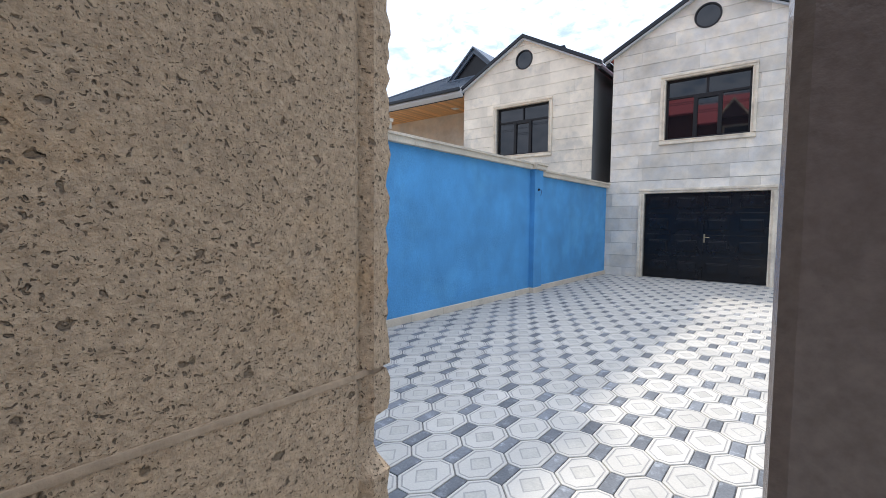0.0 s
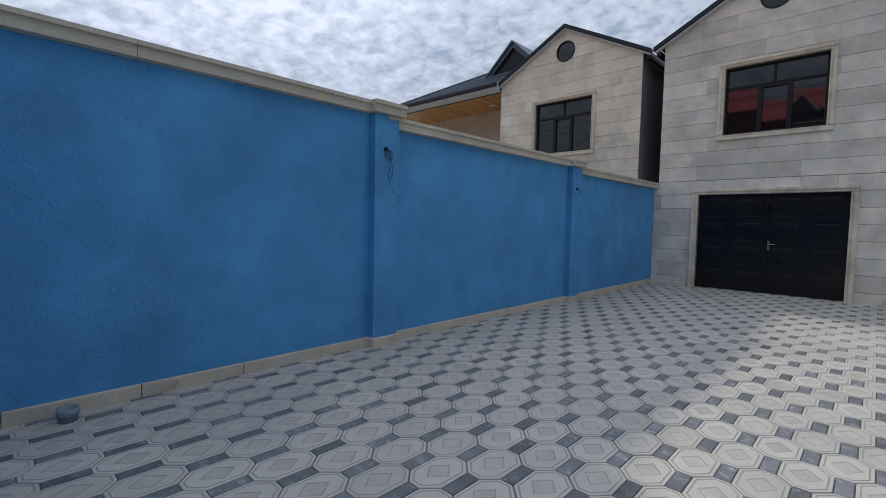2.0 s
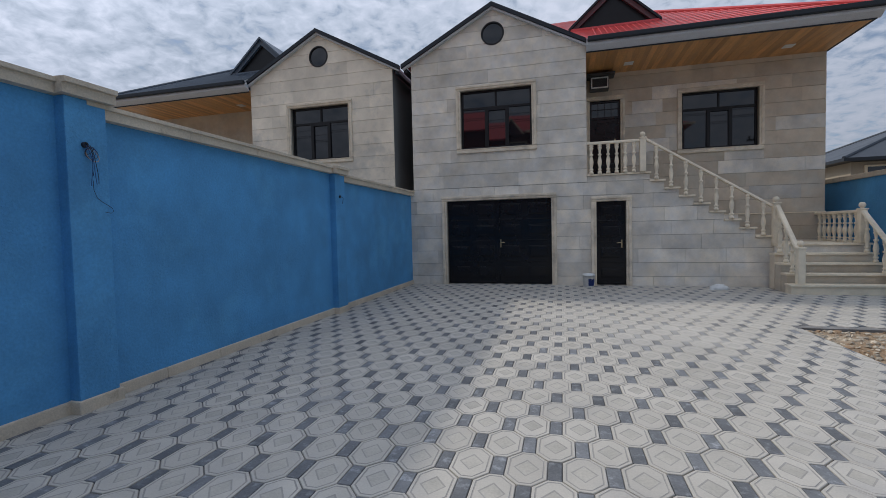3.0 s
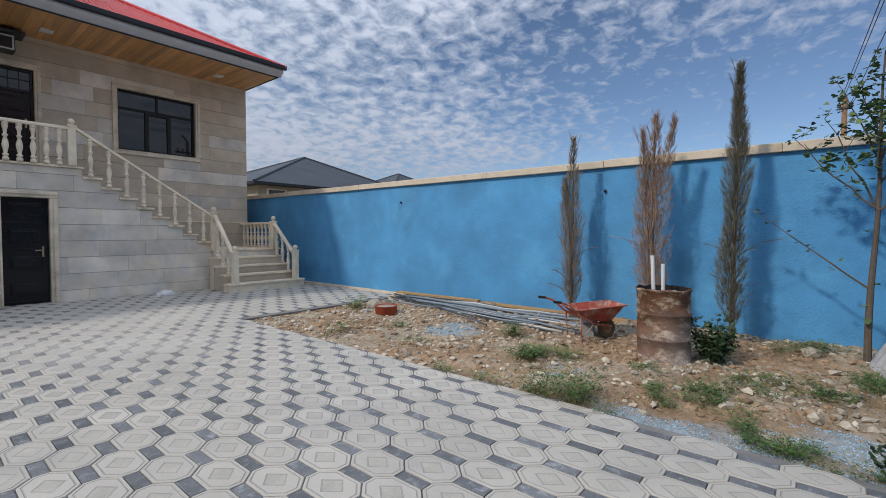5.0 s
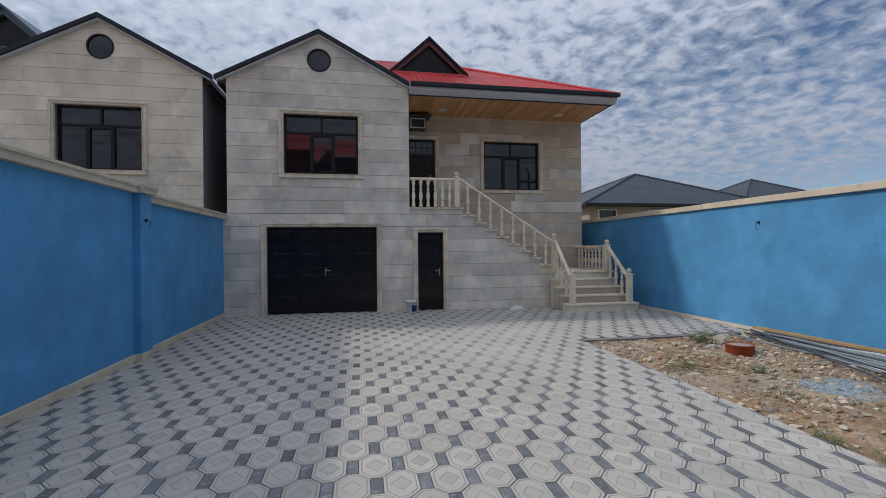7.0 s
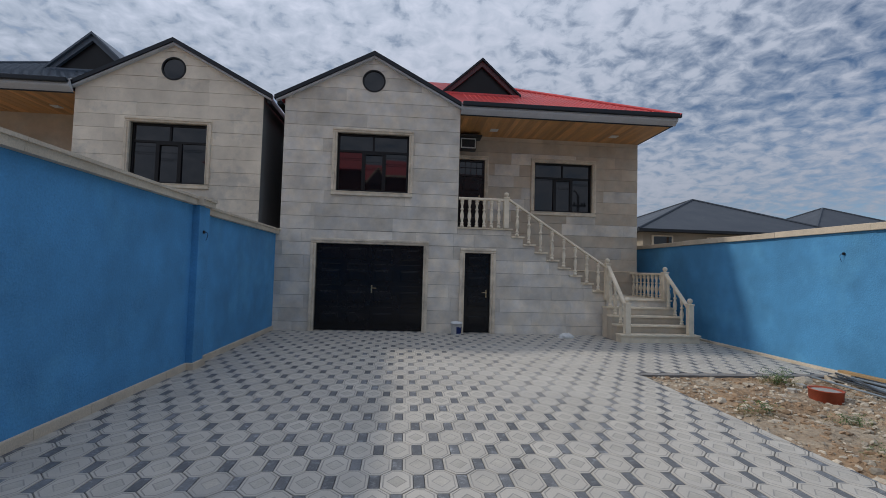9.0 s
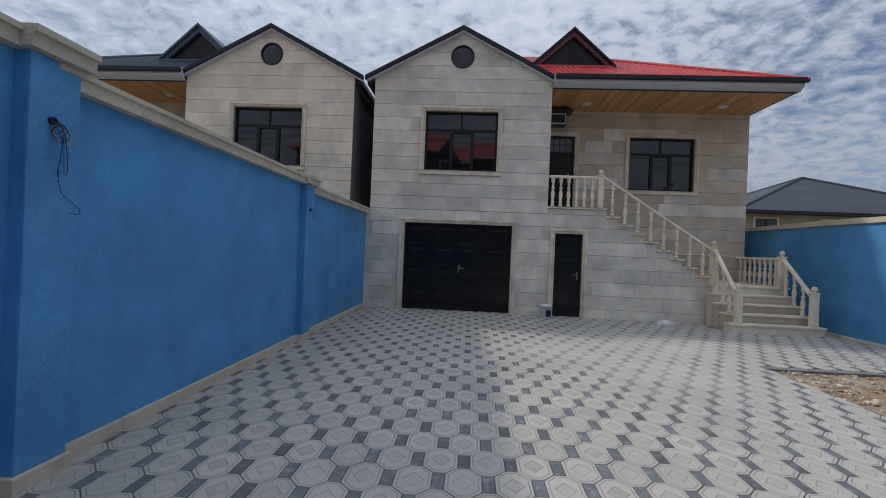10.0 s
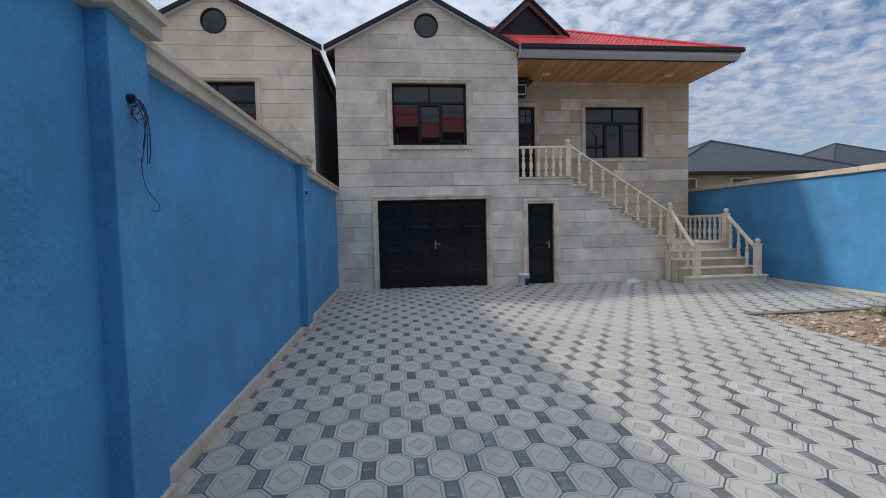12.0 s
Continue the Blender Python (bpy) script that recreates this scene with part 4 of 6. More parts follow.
def doors():
    y = Y0 + 0.10
    g = empty("door_1", kind="structure", label="closed black panelled two-leaf garage door", category="door")
    m = (GARAGE[0] + GARAGE[1]) / 2
    door_leaf(g, GARAGE[0] + 0.004, m - 0.003, 0.012, GARAGE[3] - 0.004, y, 2, 4)
    leaf = door_leaf(g, m + 0.003, GARAGE[1] - 0.004, 0.012, GARAGE[3] - 0.004, y, 2, 4)
    part("cover_strip", boxbm(m - 0.03, m + 0.03, y - 0.03, y - 0.001, 0.02, GARAGE[3] - 0.02, bevel=0.006), M_BLACK, g)
    lever(leaf, m + 0.055, y - 0.012, 1.05)
    c = empty("door_2", kind="structure", label="closed black panelled cellar door beside a bucket", category="door")
    leaf = door_leaf(c, CELLAR[0] + 0.004, CELLAR[1] - 0.004, 0.012, CELLAR[3] - 0.004, y, 1, 4)
    lever(leaf, CELLAR[1] - 0.09, y - 0.004, 1.0, -1)
    u = empty("door_3", kind="structure", label="black front door with a barred light above, on the balcony", category="door")
    yy = YM + 0.10
    top = 4.42
    leaf = door_leaf(u, DOOR2[0] + 0.05, DOOR2[1] - 0.05, FLOOR2 + 0.01, top - 0.03, yy, 1, 3)
    lever(leaf, DOOR2[1] - 0.13, yy - 0.004, FLOOR2 + 1.05, -1)
    bm = bmesh.new()
    for a, b, p, q in ((DOOR2[0], DOOR2[0] + 0.05, FLOOR2, DOOR2[3]), (DOOR2[1] - 0.05, DOOR2[1], FLOOR2, DOOR2[3]), (DOOR2[0] + 0.05, DOOR2[1] - 0.05, top - 0.03, top + 0.03), (DOOR2[0] + 0.05, DOOR2[1] - 0.05, DOOR2[3] - 0.05, DOOR2[3])):
        box(bm, a, b, yy - 0.03, yy + 0.06, p, q, bevel=0.004)
    part("door_frame", bm, M_BLACK, u)
    part("pane", boxbm(DOOR2[0] + 0.05, DOOR2[1] - 0.05, yy + 0.02, yy + 0.03, top + 0.03, DOOR2[3] - 0.05), M_GLASS, u)
    for i in range(3):
        x = DOOR2[0] + 0.05 + (DOOR2[1] - DOOR2[0] - 0.1) * (i + 1) / 4
        part("bar", boxbm(x - 0.008, x + 0.008, yy, yy + 0.018, top + 0.03, DOOR2[3] - 0.05), M_BLACK, u)
    part("bar", boxbm(DOOR2[0] + 0.05, DOOR2[1] - 0.05, yy - 0.002, yy + 0.016, (top + DOOR2[3]) / 2, (top + DOOR2[3]) / 2 + 0.016), M_BLACK, u)


doors()

# ---- things on the house ----
M_WHITE = mat("white_plastic", (0.70, 0.70, 0.68), 0.45, 0.06)
M_DARKGREY = mat("dark_grey_metal", (0.05, 0.052, 0.056), 0.5)


def air_conditioner():
    ob = empty("air_conditioner", (1.05, YM, 5.05), "beige window air conditioner under a dark hood", "air conditioner")
    ob.matrix_world = Matrix.Identity(4)
    x0, x1, y0, z0, z1 = 0.80, 1.28, YM - 0.32, 5.12, 5.45
    part("case", boxbm(x0, x1, y0, YM, z0, z1, bevel=0.012), M_DARKGREY, ob)
    bm = bmesh.new()
    for a, b, c, d in ((x0 + 0.02, x1 - 0.02, z0 + 0.02, z0 + 0.05), (x0 + 0.02, x1 - 0.02, z1 - 0.05, z1 - 0.02), (x0 + 0.02, x0 + 0.05, z0 + 0.05, z1 - 0.05), (x1 - 0.05, x1 - 0.02, z0 + 0.05, z1 - 0.05)):
        box(bm, a, b, y0 - 0.015, y0, c, d)
    part("front_frame", bm, M_WHITE, ob)
    for i in range(7):
        z = z0 + 0.06 + i * 0.026
        part("grille_slat", boxbm(x0 + 0.05, x1 - 0.05, y0 - 0.010, y0 + 0.002, z, z + 0.012), M_DARKGREY, ob)
    bm = bmesh.new()
    prism(bm, [(YM, z1 + 0.01), (YM, z1 + 0.14), (y0 - 0.14, z1 + 0.06), (y0 - 0.14, z1 + 0.01)], "x", x0 - 0.08, x1 + 0.14)
    part("hood", bm, M_DARKGREY, ob)


air_conditioner()


def soffit_light(x, y):
    ob = empty("ceiling_light", (x, y, 5.60), "small square white recessed eaves light, switched off", "light", "eaves lights")
    part("frame", boxbm(-0.11, 0.11, -0.11, 0.11, -0.018, 0.0, bevel=0.006), M_WHITE, ob)
    part("diffuser", boxbm(-0.08, 0.08, -0.08, 0.08, -0.024, -0.0185), M_WHITE, ob)
    return ob


lamp = soffit_light(1.72, 13.75)
copy_thing(lamp, pose(5.25, 13.75, 5.60))
copy_thing(lamp, pose(-9.95, 13.75, 5.60))

M_BLUE_LABEL = mat("blue_print", (0.03, 0.06, 0.25), 0.5)


def bucket():
    ob = empty("paint_bucket", (0.62, 12.36, 0.0), "white plastic paint bucket with a blue label, against the wall", "bucket")
    part("tub", lathe(bmesh.new(), [(0.115, 0), (0.12, 0.01), (0.14, 0.27), (0.15, 0.272), (0.15, 0.29), (0.142, 0.292), (0.142, 0.31), (0.13, 0.31), (0.128, 0.28), (0.02, 0.275)], 24), M_WHITE, ob, smooth=True)
    bm = bmesh.new()
    n = 10
    rows = []
    for z, r in ((0.035, 0.1235), (0.20, 0.1365)):
        rows.append([bm.verts.new((r * math.cos(radians(-95 + 75 * i / n)), r * math.sin(radians(-95 + 75 * i / n)), z)) for i in range(n + 1)])
    for i in range(n):
        bm.faces.new((rows[0][i], rows[0][i + 1], rows[1][i + 1], rows[1][i]))
    bmesh.ops.solidify(bm, geom=bm.faces[:], thickness=-0.004)
    part("label", bm, M_BLUE_LABEL, ob, "blue printed label")
    bm = tube(bmesh.new(), [(0.15 * math.cos(a), -0.02 - 0.11 * math.sin(a), 0.27 - 0.10 * math.sin(a)) for a in [math.pi * i / 10 for i in range(11)]], 0.003, 6)
    part("bail_handle", bm, M_STEEL, ob)


bucket()


def plastic_bag():
    bm = bmesh.new()
    bmesh.ops.create_icosphere(bm, subdivisions=3, radius=1.0)
    for v in bm.verts:
        n = noise.noise(v.co * 2.3) * 0.35 + noise.noise(v.co * 6.0) * 0.12
        v.co = Vector((v.co.x * 0.20, v.co.y * 0.13, max(-0.1, v.co.z) * 0.11)) * (1 + n)
        v.co.z = max(0.0, v.co.z + 0.008)
    ob = part("plastic_bag", bm, M_WHITE, smooth=True)
    ob.matrix_world = pose(3.32, 12.1, 0, 0, 0, 15)
    tagged(ob, "crumpled white plastic bag lying on the paving", "bag")


plastic_bag()

M_CABLE = mat("black_cable", (0.02, 0.02, 0.025), 0.5)
M_PLANK_PALE = mat("bare_copper_wire", (0.45, 0.30, 0.18), 0.45)
M_CABLE_BLUE = mat("blue_cable", (0.03, 0.07, 0.20), 0.5)


def wall_cable(x, y, z, s, size, seed, label):
    """Cable ends that hang out of a hole in a wall. s: the way out of the wall along x."""
    rnd = random.Random(seed)
    ob = empty("loose_cable", (x, y, z), label, "cable", "loose cable ends on the garden walls")
    part("conduit_end", lathe(bmesh.new(), [(0.024, 0), (0.024, 0.025), (0.014, 0.025), (0.013, 0.005)], 12, m=pose(0, 0, 0, 0, 90 * s, 0)), M_CABLE, ob)
    for i in range(4 if size > 0.3 else 2):
        L = size * rnd.uniform(0.55, 0.8) if i else size * 0.8
        pts = []
        for k in range(9):
            t = k / 8
            pts.append((s * (0.03 + 0.03 * math.sin(math.pi * t) + 0.004 * i), 0.008 * i - 0.008 + 0.016 * math.sin(5 * t + i) * t + 0.045 * t, 0.02 * math.sin(4 * t) - L * t))
        part("wire", tube(bmesh.new(), pts, 0.0026, 6), M_CABLE if i % 2 else M_CABLE_BLUE, ob)
    if size > 0.3:
        for i in range(4):      # a knot of short loops at the hole
            r, tip = 0.028 + 0.007 * i, rnd.uniform(-0.6, 0.6)
            pts = [(s * (0.03 + 0.02 * math.sin(a + i)), 0.02 + 0.008 * i + r * math.cos(a + tip), -0.045 - 0.012 * i + r * 1.1 * math.sin(a)) for a in [6.283 * k / 12 for k in range(13)]]
            part("wire", tube(bmesh.new(), pts, 0.0026, 6), (M_CABLE, M_CABLE_BLUE, M_DARKGREY, M_PLANK_PALE)[i], ob)
        pts = [(s * 0.02, 0.045, -size * 0.72), (s * 0.02, 0.048, -size * 0.92), (s * 0.018, 0.075, -size * 1.08), (s * 0.015, 0.12, -size * 1.16), (s * 0.015, 0.165, -size * 1.22), (s * 0.015, 0.205, -size * 1.28), (s * 0.015, 0.215, -size * 1.35), (s * 0.015, 0.19, -size * 1.39), (s * 0.015, 0.14, -size * 1.37)]
        part("wire", tube(bmesh.new(), pts, 0.0022, 6), M_CABLE, ob)


wall_cable(WALL_L + 0.105, 4.01, 2.20, 1, 0.40, 1, "tangle of black and blue cable ends hanging from a pilaster")
wall_cable(WALL_L + 0.105, 8.42, 2.06, 1, 0.14, 2, "short black cable ends hanging from a pilaster")
wall_cable(WALL_R, 8.35, 2.05, -1, 0.16, 3, "short black cable ends hanging from the blue wall")
wall_cable(WALL_R, 3.80, 2.05, -1, 0.16, 4, "short black cable ends hanging from the blue wall")

M_PIPE = mat("grey_plastic_pipe", (0.22, 0.26, 0.30), 0.5, 0.12, 3.0)
ob = empty("drain_pipe", (-3.72, 1.24, -0.01), "short grey plastic drain stub beside the wall", "pipe")
part("stub", lathe(bmesh.new(), [(0.055, 0.0), (0.055, 0.05), (0.064, 0.052), (0.064, 0.10), (0.052, 0.10), (0.050, 0.03)], 20), M_PIPE, ob, smooth=True)


def gate_leaf():
    """The open steel wicket: a boxed stile with a sheet behind it."""
    ob = empty("gate_leaf", (0.3935, 0.332, 0), "dark brown painted steel gate leaf standing ajar", "gate")
    part("stile", boxbm(0.0, 0.06, 0.0, 0.04, 0.03, 2.15, bevel=0.006), M_GATE, ob)
    part("sheet", boxbm(0.0605, 0.80, 0.008, 0.016, 0.05, 2.13), M_GATE, ob)
    part("stile", boxbm(0.8005, 0.86, 0.0, 0.04, 0.03, 2.15, bevel=0.006), M_GATE, ob)
    part("rail", boxbm(0.0605, 0.80, 0.0165, 0.04, 1.0, 1.06), M_GATE, ob)
    part("foot", boxbm(0.80, 0.86, 0.0, 0.04, 0.0, 0.0295), M_GATE, ob)


gate_leaf()

# ---- garden plot ----


def soil_z(x, y):
    p = Vector((x * 0.9, y * 0.9, 3.1))
    z = 0.055 * noise.noise(p) + 0.035 * noise.noise(p * 2.7) + 0.026 * noise.noise(p * 6.0) + 0.034 * abs(noise.noise(p * 11.0)) + 0.018 * noise.noise(p * 21.0) - 0.010
    edge = min(max((x - PIT_X) / 0.9, 0), max((PIT_Y - y) / 0.9, 0), 1.0)
    return -0.045 + edge * 0.055 + z * (0.35 + 0.65 * edge) + 0.04 * max(0, (x - 5.6)) * edge


def garden():
    nx, ny = 170, 440
    bm = bmesh.new()
    g = [[bm.verts.new((PIT_X - 0.02 + (WALL_R - PIT_X + 0.02) * i / nx, -1.5 + (PIT_Y + 1.48) * j / ny, 0)) for i in range(nx + 1)] for j in range(ny + 1)]
    for row in g:
        for v in row:
            v.co.z = soil_z(v.co.x, v.co.y)
    for j in range(ny):
        for i in range(nx):
            bm.faces.new((g[j][i], g[j][i + 1], g[j + 1][i + 1], g[j + 1][i]))
    tagged(part("soil", bm, M_SOIL, smooth=True), "dry sandy soil of the unpaved garden strip", "soil", kind="structure")


garden()

M_STONE = mat("rubble_stone", (0.45, 0.385, 0.30), 0.9, 0.2, 5, 60, 0.15, 0.4, 40, random_tint=0.45, island=True)
M_GRASS = mat("grass_blade", (0.080, 0.140, 0.035), 0.65, 0.3, 3.0, random_tint=0.45, island=True, bump=0)
M_GRASS_DRY = mat("dry_grass_blade", (0.23, 0.20, 0.09), 0.8, 0.2, 3.0, random_tint=0.3, island=True, bump=0)
M_SPILL = mat("pale_blue_paint_flakes", (0.36, 0.50, 0.60), 0.8, 0.25, 6.0, 40, 0.2, 0.4, 30, random_tint=0.25, island=True)


def pebble(bm, rnd, x, y, z, r):
    """A rough lump of sixteen faces."""
    sx, sy, sz = rnd.uniform(0.7, 1.7), rnd.uniform(0.6, 1.2), rnd.uniform(0.4, 0.85)
    a = rnd.uniform(0, 6.3)
    n = rnd.choice((4, 5))

    def at(px, py, pz):
        k = r * rnd.uniform(0.62, 1.3)
        px, py = px * sx * k, py * sy * k
        return bm.verts.new((x + px * math.cos(a) - py * math.sin(a), y + px * math.sin(a) + py * math.cos(a), z + pz * sz * k))
    low = [at(math.cos(6.283 * i / n), math.sin(6.283 * i / n), -0.35) for i in range(n)]
    mid = [at(0.8 * math.cos(6.283 * (i + 0.5) / n), 0.8 * math.sin(6.283 * (i + 0.5) / n), 0.5) for i in range(n)]
    top = at(0, 0, 0.95)
    bm.faces.new(low[::-1])
    for i in range(n):
        bm.faces.new((low[i], low[(i + 1) % n], mid[i]))
        bm.faces.new((low[(i + 1) % n], mid[(i + 1) % n], mid[i]))
        bm.faces.new((mid[i], mid[(i + 1) % n], top))


PAINT = ((3.20, 2.09, 0.28, 0.80, 230), (3.53, 0.98, 0.38, 0.5, 260), (4.65, 5.16, 0.42, 0.42, 320), (3.93, 3.17, 0.25, 0.2, 60), (3.12, 1.03, 0.16, 0.6, 120))      # x, y, radii, amount


def under_paint(x, y):
    return any(((x - cx) / rx) ** 2 + ((y - cy) / ry) ** 2 < 1 for cx, cy, rx, ry, n in PAINT)


M_CLOD = mat("soil_clod", (0.32, 0.215, 0.132), 0.95, 0.2, 5, 50, 0.15, 0.5, 30, random_tint=0.3, island=True)


def rubble():
    rnd = random.Random(21)
    bm = bmesh.new()
    for _ in range(17000):
        x, y = rnd.uniform(PIT_X + 0.05, WALL_R - 0.05), rnd.uniform(-1.2, PIT_Y - 0.05)
        dense = noise.noise(Vector((x * 0.8, y * 0.8, 9.0))) + (0.25 if y > 4.5 else 0)
        if dense < rnd.uniform(-0.5, 0.35) or (under_paint(x, y) and rnd.random() < 0.7):
            continue
        r = 0.004 + 0.042 * rnd.random() ** 6
        pebble(bm, rnd, x, y, soil_z(x, y) + r * 0.2, r)
    tagged(part("gravel", bm, M_STONE), "scattered pale rubble and gravel on the soil", "gravel", kind="stuff")
    bm = bmesh.new()
    for _ in range(11000):
        x, y = rnd.uniform(PIT_X + 0.06, WALL_R - 0.05), rnd.uniform(-1.2, PIT_Y - 0.05)
        if noise.noise(Vector((x * 1.1, y * 1.1, 4.0))) < rnd.uniform(-0.45, 0.40) or under_paint(x, y):
            continue
        r = 0.006 + 0.040 * rnd.random() ** 4
        pebble(bm, rnd, x, y, soil_z(x, y) + r * 0.1, r)
    tagged(part("soil_clods", bm, M_CLOD), "crumbled clods of dry brown earth", "soil", kind="stuff")
    for x, y, r in ((3.55, 2.19, 0.05), (3.89, 1.73, 0.06), (4.14, 1.94, 0.045), (3.98, 1.18, 0.07), (3.38, 1.43, 0.05), (5.15, 6.54, 0.05), (3.93, 5.93, 0.05), (5.56, 7.85, 0.10), (5.76, 8.00, 0.09), (5.91, 7.75, 0.08), (5.31, 8.05, 0.09),
                    (6.16, 7.90, 0.10), (4.19, 4.80, 0.05), (3.77, 4.09, 0.045), (4.44, 3.27, 0.05), (5.48, 1.03, 0.07), (4.78, 0.73, 0.06), (3.46, 6.85, 0.06), (3.41, 7.55, 0.05), (4.46, 7.65, 0.05), (6.08, 1.23, 0.09), (6.31, 2.45, 0.06), (4.53, 1.58, 0.05)):
        bm = bmesh.new()
        pebble(bm, rnd, 0, 0, 0, r)
        ob = part("rock", bm, M_STONE)
        ob.location = (x, y, soil_z(x, y) + r * 0.25)
        tagged(ob, "rough pale stone lump half sunk in the soil", "rock", "stone lumps on the soil")
    # flakes of spilled paint
    bm = bmesh.new()
    for cx, cy, rx, ry, n in PAINT:
        for _ in range(n * 9):
            a, q = rnd.uniform(0, 6.3), math.sqrt(rnd.random())
            x, y = cx + rx * q * math.cos(a), cy + ry * q * math.sin(a)
            if x < PIT_X + 0.02 or noise.noise(Vector((x * 5, y * 5, 1))) < -0.12:
                continue
            s = rnd.uniform(0.002, 0.007)
            t = rnd.uniform(0, 6.3)
            z = soil_z(x, y) + 0.003
            pts = [(x + s * rnd.uniform(0.6, 1.2) * math.cos(t + k * 1.2566), y + s * rnd.uniform(0.6, 1.2) * math.sin(t + k * 1.2566)) for k in range(5)]
            prism(bm, pts, "z", z - 0.004, z + rnd.uniform(0.0005, 0.004))
    tagged(part("paint_flakes", bm, M_SPILL), "flaking pale blue paint spilled on the soil", "paint", kind="stuff")


rubble()


CLUMPS = ((3.80, 2.14, 0.22, 0.16, 60, 0.07), (4.14, 1.89, 0.30, 0.18, 90, 0.08), (4.48, 1.53, 0.25, 0.25, 80, 0.09), (4.63, 1.13, 0.20, 0.22, 60, 0.08), (4.88, 0.75, 0.20, 0.22, 70, 0.12),
          (3.53, 1.53, 0.22, 0.16, 60, 0.08), (3.26, 1.31, 0.18, 0.22, 60, 0.09), (3.12, 1.11, 0.10, 0.20, 50, 0.11), (3.13, 3.08, 0.12, 0.16, 70, 0.20), (3.20, 2.78, 0.16, 0.20, 110, 0.24), (3.12, 2.43, 0.08, 0.15, 25, 0.10),
          (4.13, 3.63, 0.20, 0.16, 70, 0.14), (4.39, 3.29, 0.20, 0.16, 60, 0.12), (6.13, 1.38, 0.20, 0.20, 50, 0.12), (6.33, 1.05, 0.16, 0.18, 40, 0.12), (3.12, 4.09, 0.06, 0.14, 40, 0.10), (3.12, 3.56, 0.06, 0.16, 45, 0.12),
          (3.49, 6.29, 0.14, 0.14, 40, 0.14), (5.04, 7.75, 0.14, 0.14, 80, 0.22), (4.33, 5.93, 0.16, 0.12, 24, 0.12), (4.92, 4.34, 0.10, 0.10, 30, 0.18), (3.78, 0.33, 0.5, 0.4, 120, 0.12), (5.28, 0.73, 0.2, 0.2, 40, 0.12), (3.80, 5.11, 0.2, 0.2, 16, 0.08), (4.41, 2.45, 0.2, 0.2, 20, 0.06))


def weeds():
    """Low sprawling weeds: stems that arch out of each clump, set with small leaves."""
    rnd = random.Random(33)
    bm = bmesh.new()
    for cx, cy, rx, ry, n, h in CLUMPS:
        for _ in range(n * 4):
            a, q = rnd.uniform(0, 6.3), rnd.random() ** 0.6 * (1.0 + 0.5 * rnd.random() ** 2)
            x, y = cx + rx * q * math.cos(a), cy + ry * q * math.sin(a)
            if x < PIT_X + 0.02 or y > PIT_Y - 0.02 or noise.noise(Vector((x * 4.5, y * 4.5, 2.0))) < rnd.uniform(-0.25, 0.2):
                continue
            base = Vector((x, y, soil_z(x, y) - 0.004))
            t = rnd.uniform(0, 6.3)
            way = Vector((math.cos(t), math.sin(t), 0))
            H, L = h * rnd.uniform(0.35, 1.1), h * rnd.uniform(0.3, 1.2)
            side = Vector((-way.y, way.x, 0))
            pts = [base + way * L * (k / 4) + Vector((0, 0, H * math.sin(1.9 * k / 4))) for k in range(5)]
            for p, q2 in zip(pts, pts[1:]):
                bm.faces.new([bm.verts.new(v) for v in (p - side * 0.0016, p + side * 0.0016, q2)])
            for k in range(1, 5):
                for sgn in (-1, 1):
                    d = (side * sgn + way * rnd.uniform(-0.2, 0.9) + Vector((0, 0, rnd.uniform(-0.3, 0.7)))).normalized()
                    e = d.cross(Vector((rnd.uniform(-0.4, 0.4), rnd.uniform(-0.4, 0.4), 1))).normalized()
                    z = rnd.uniform(0.012, 0.030) * (1.0 if h < 0.13 else 1.3)
                    p = pts[k]
                    bm.faces.new([bm.verts.new(v) for v in (p, p + d * z * 0.5 + e * z * 0.22, p + d * z, p + d * z * 0.5 - e * z * 0.22)])
    tagged(part("weeds", bm, M_GRASS), "patchy low green weeds sprawling on the dry soil", "weeds", kind="stuff")


def dry_grass():
    rnd = random.Random(34)
    bm = bmesh.new()
    for cx, cy, rx, ry, n, h in CLUMPS:
        for _ in range(n * 3):
            x, y = cx + rx * rnd.gauss(0, 1.0), cy + ry * rnd.gauss(0, 1.0)
            if x < PIT_X + 0.03 or y > PIT_Y - 0.02 or x > WALL_R - 0.05:
                continue
            p0 = Vector((x, y, soil_z(x, y) - 0.004))
            L, t, lean = h * rnd.uniform(0.4, 1.0), rnd.uniform(0, 6.3), rnd.uniform(0.5, 1.8)
            d = Vector((math.cos(t), math.sin(t), 0))
            w = Vector((-d.y, d.x, 0)) * rnd.uniform(0.0012, 0.0022)
            p1, p2 = p0 + d * L * lean * 0.4 + Vector((0, 0, L * 0.45)), p0 + d * L * lean + Vector((0, 0, L * 0.4))
            v = [bm.verts.new(p) for p in (p0 - w, p0 + w, p1 + w * 0.7, p1 - w * 0.7, p2)]
            bm.faces.new(v[:4])
            bm.faces.new((v[3], v[2], v[4]))
    tagged(part("dry_grass", bm, M_GRASS_DRY), "dry straw-coloured grass between the green weeds", "grass", kind="stuff")


weeds()
dry_grass()

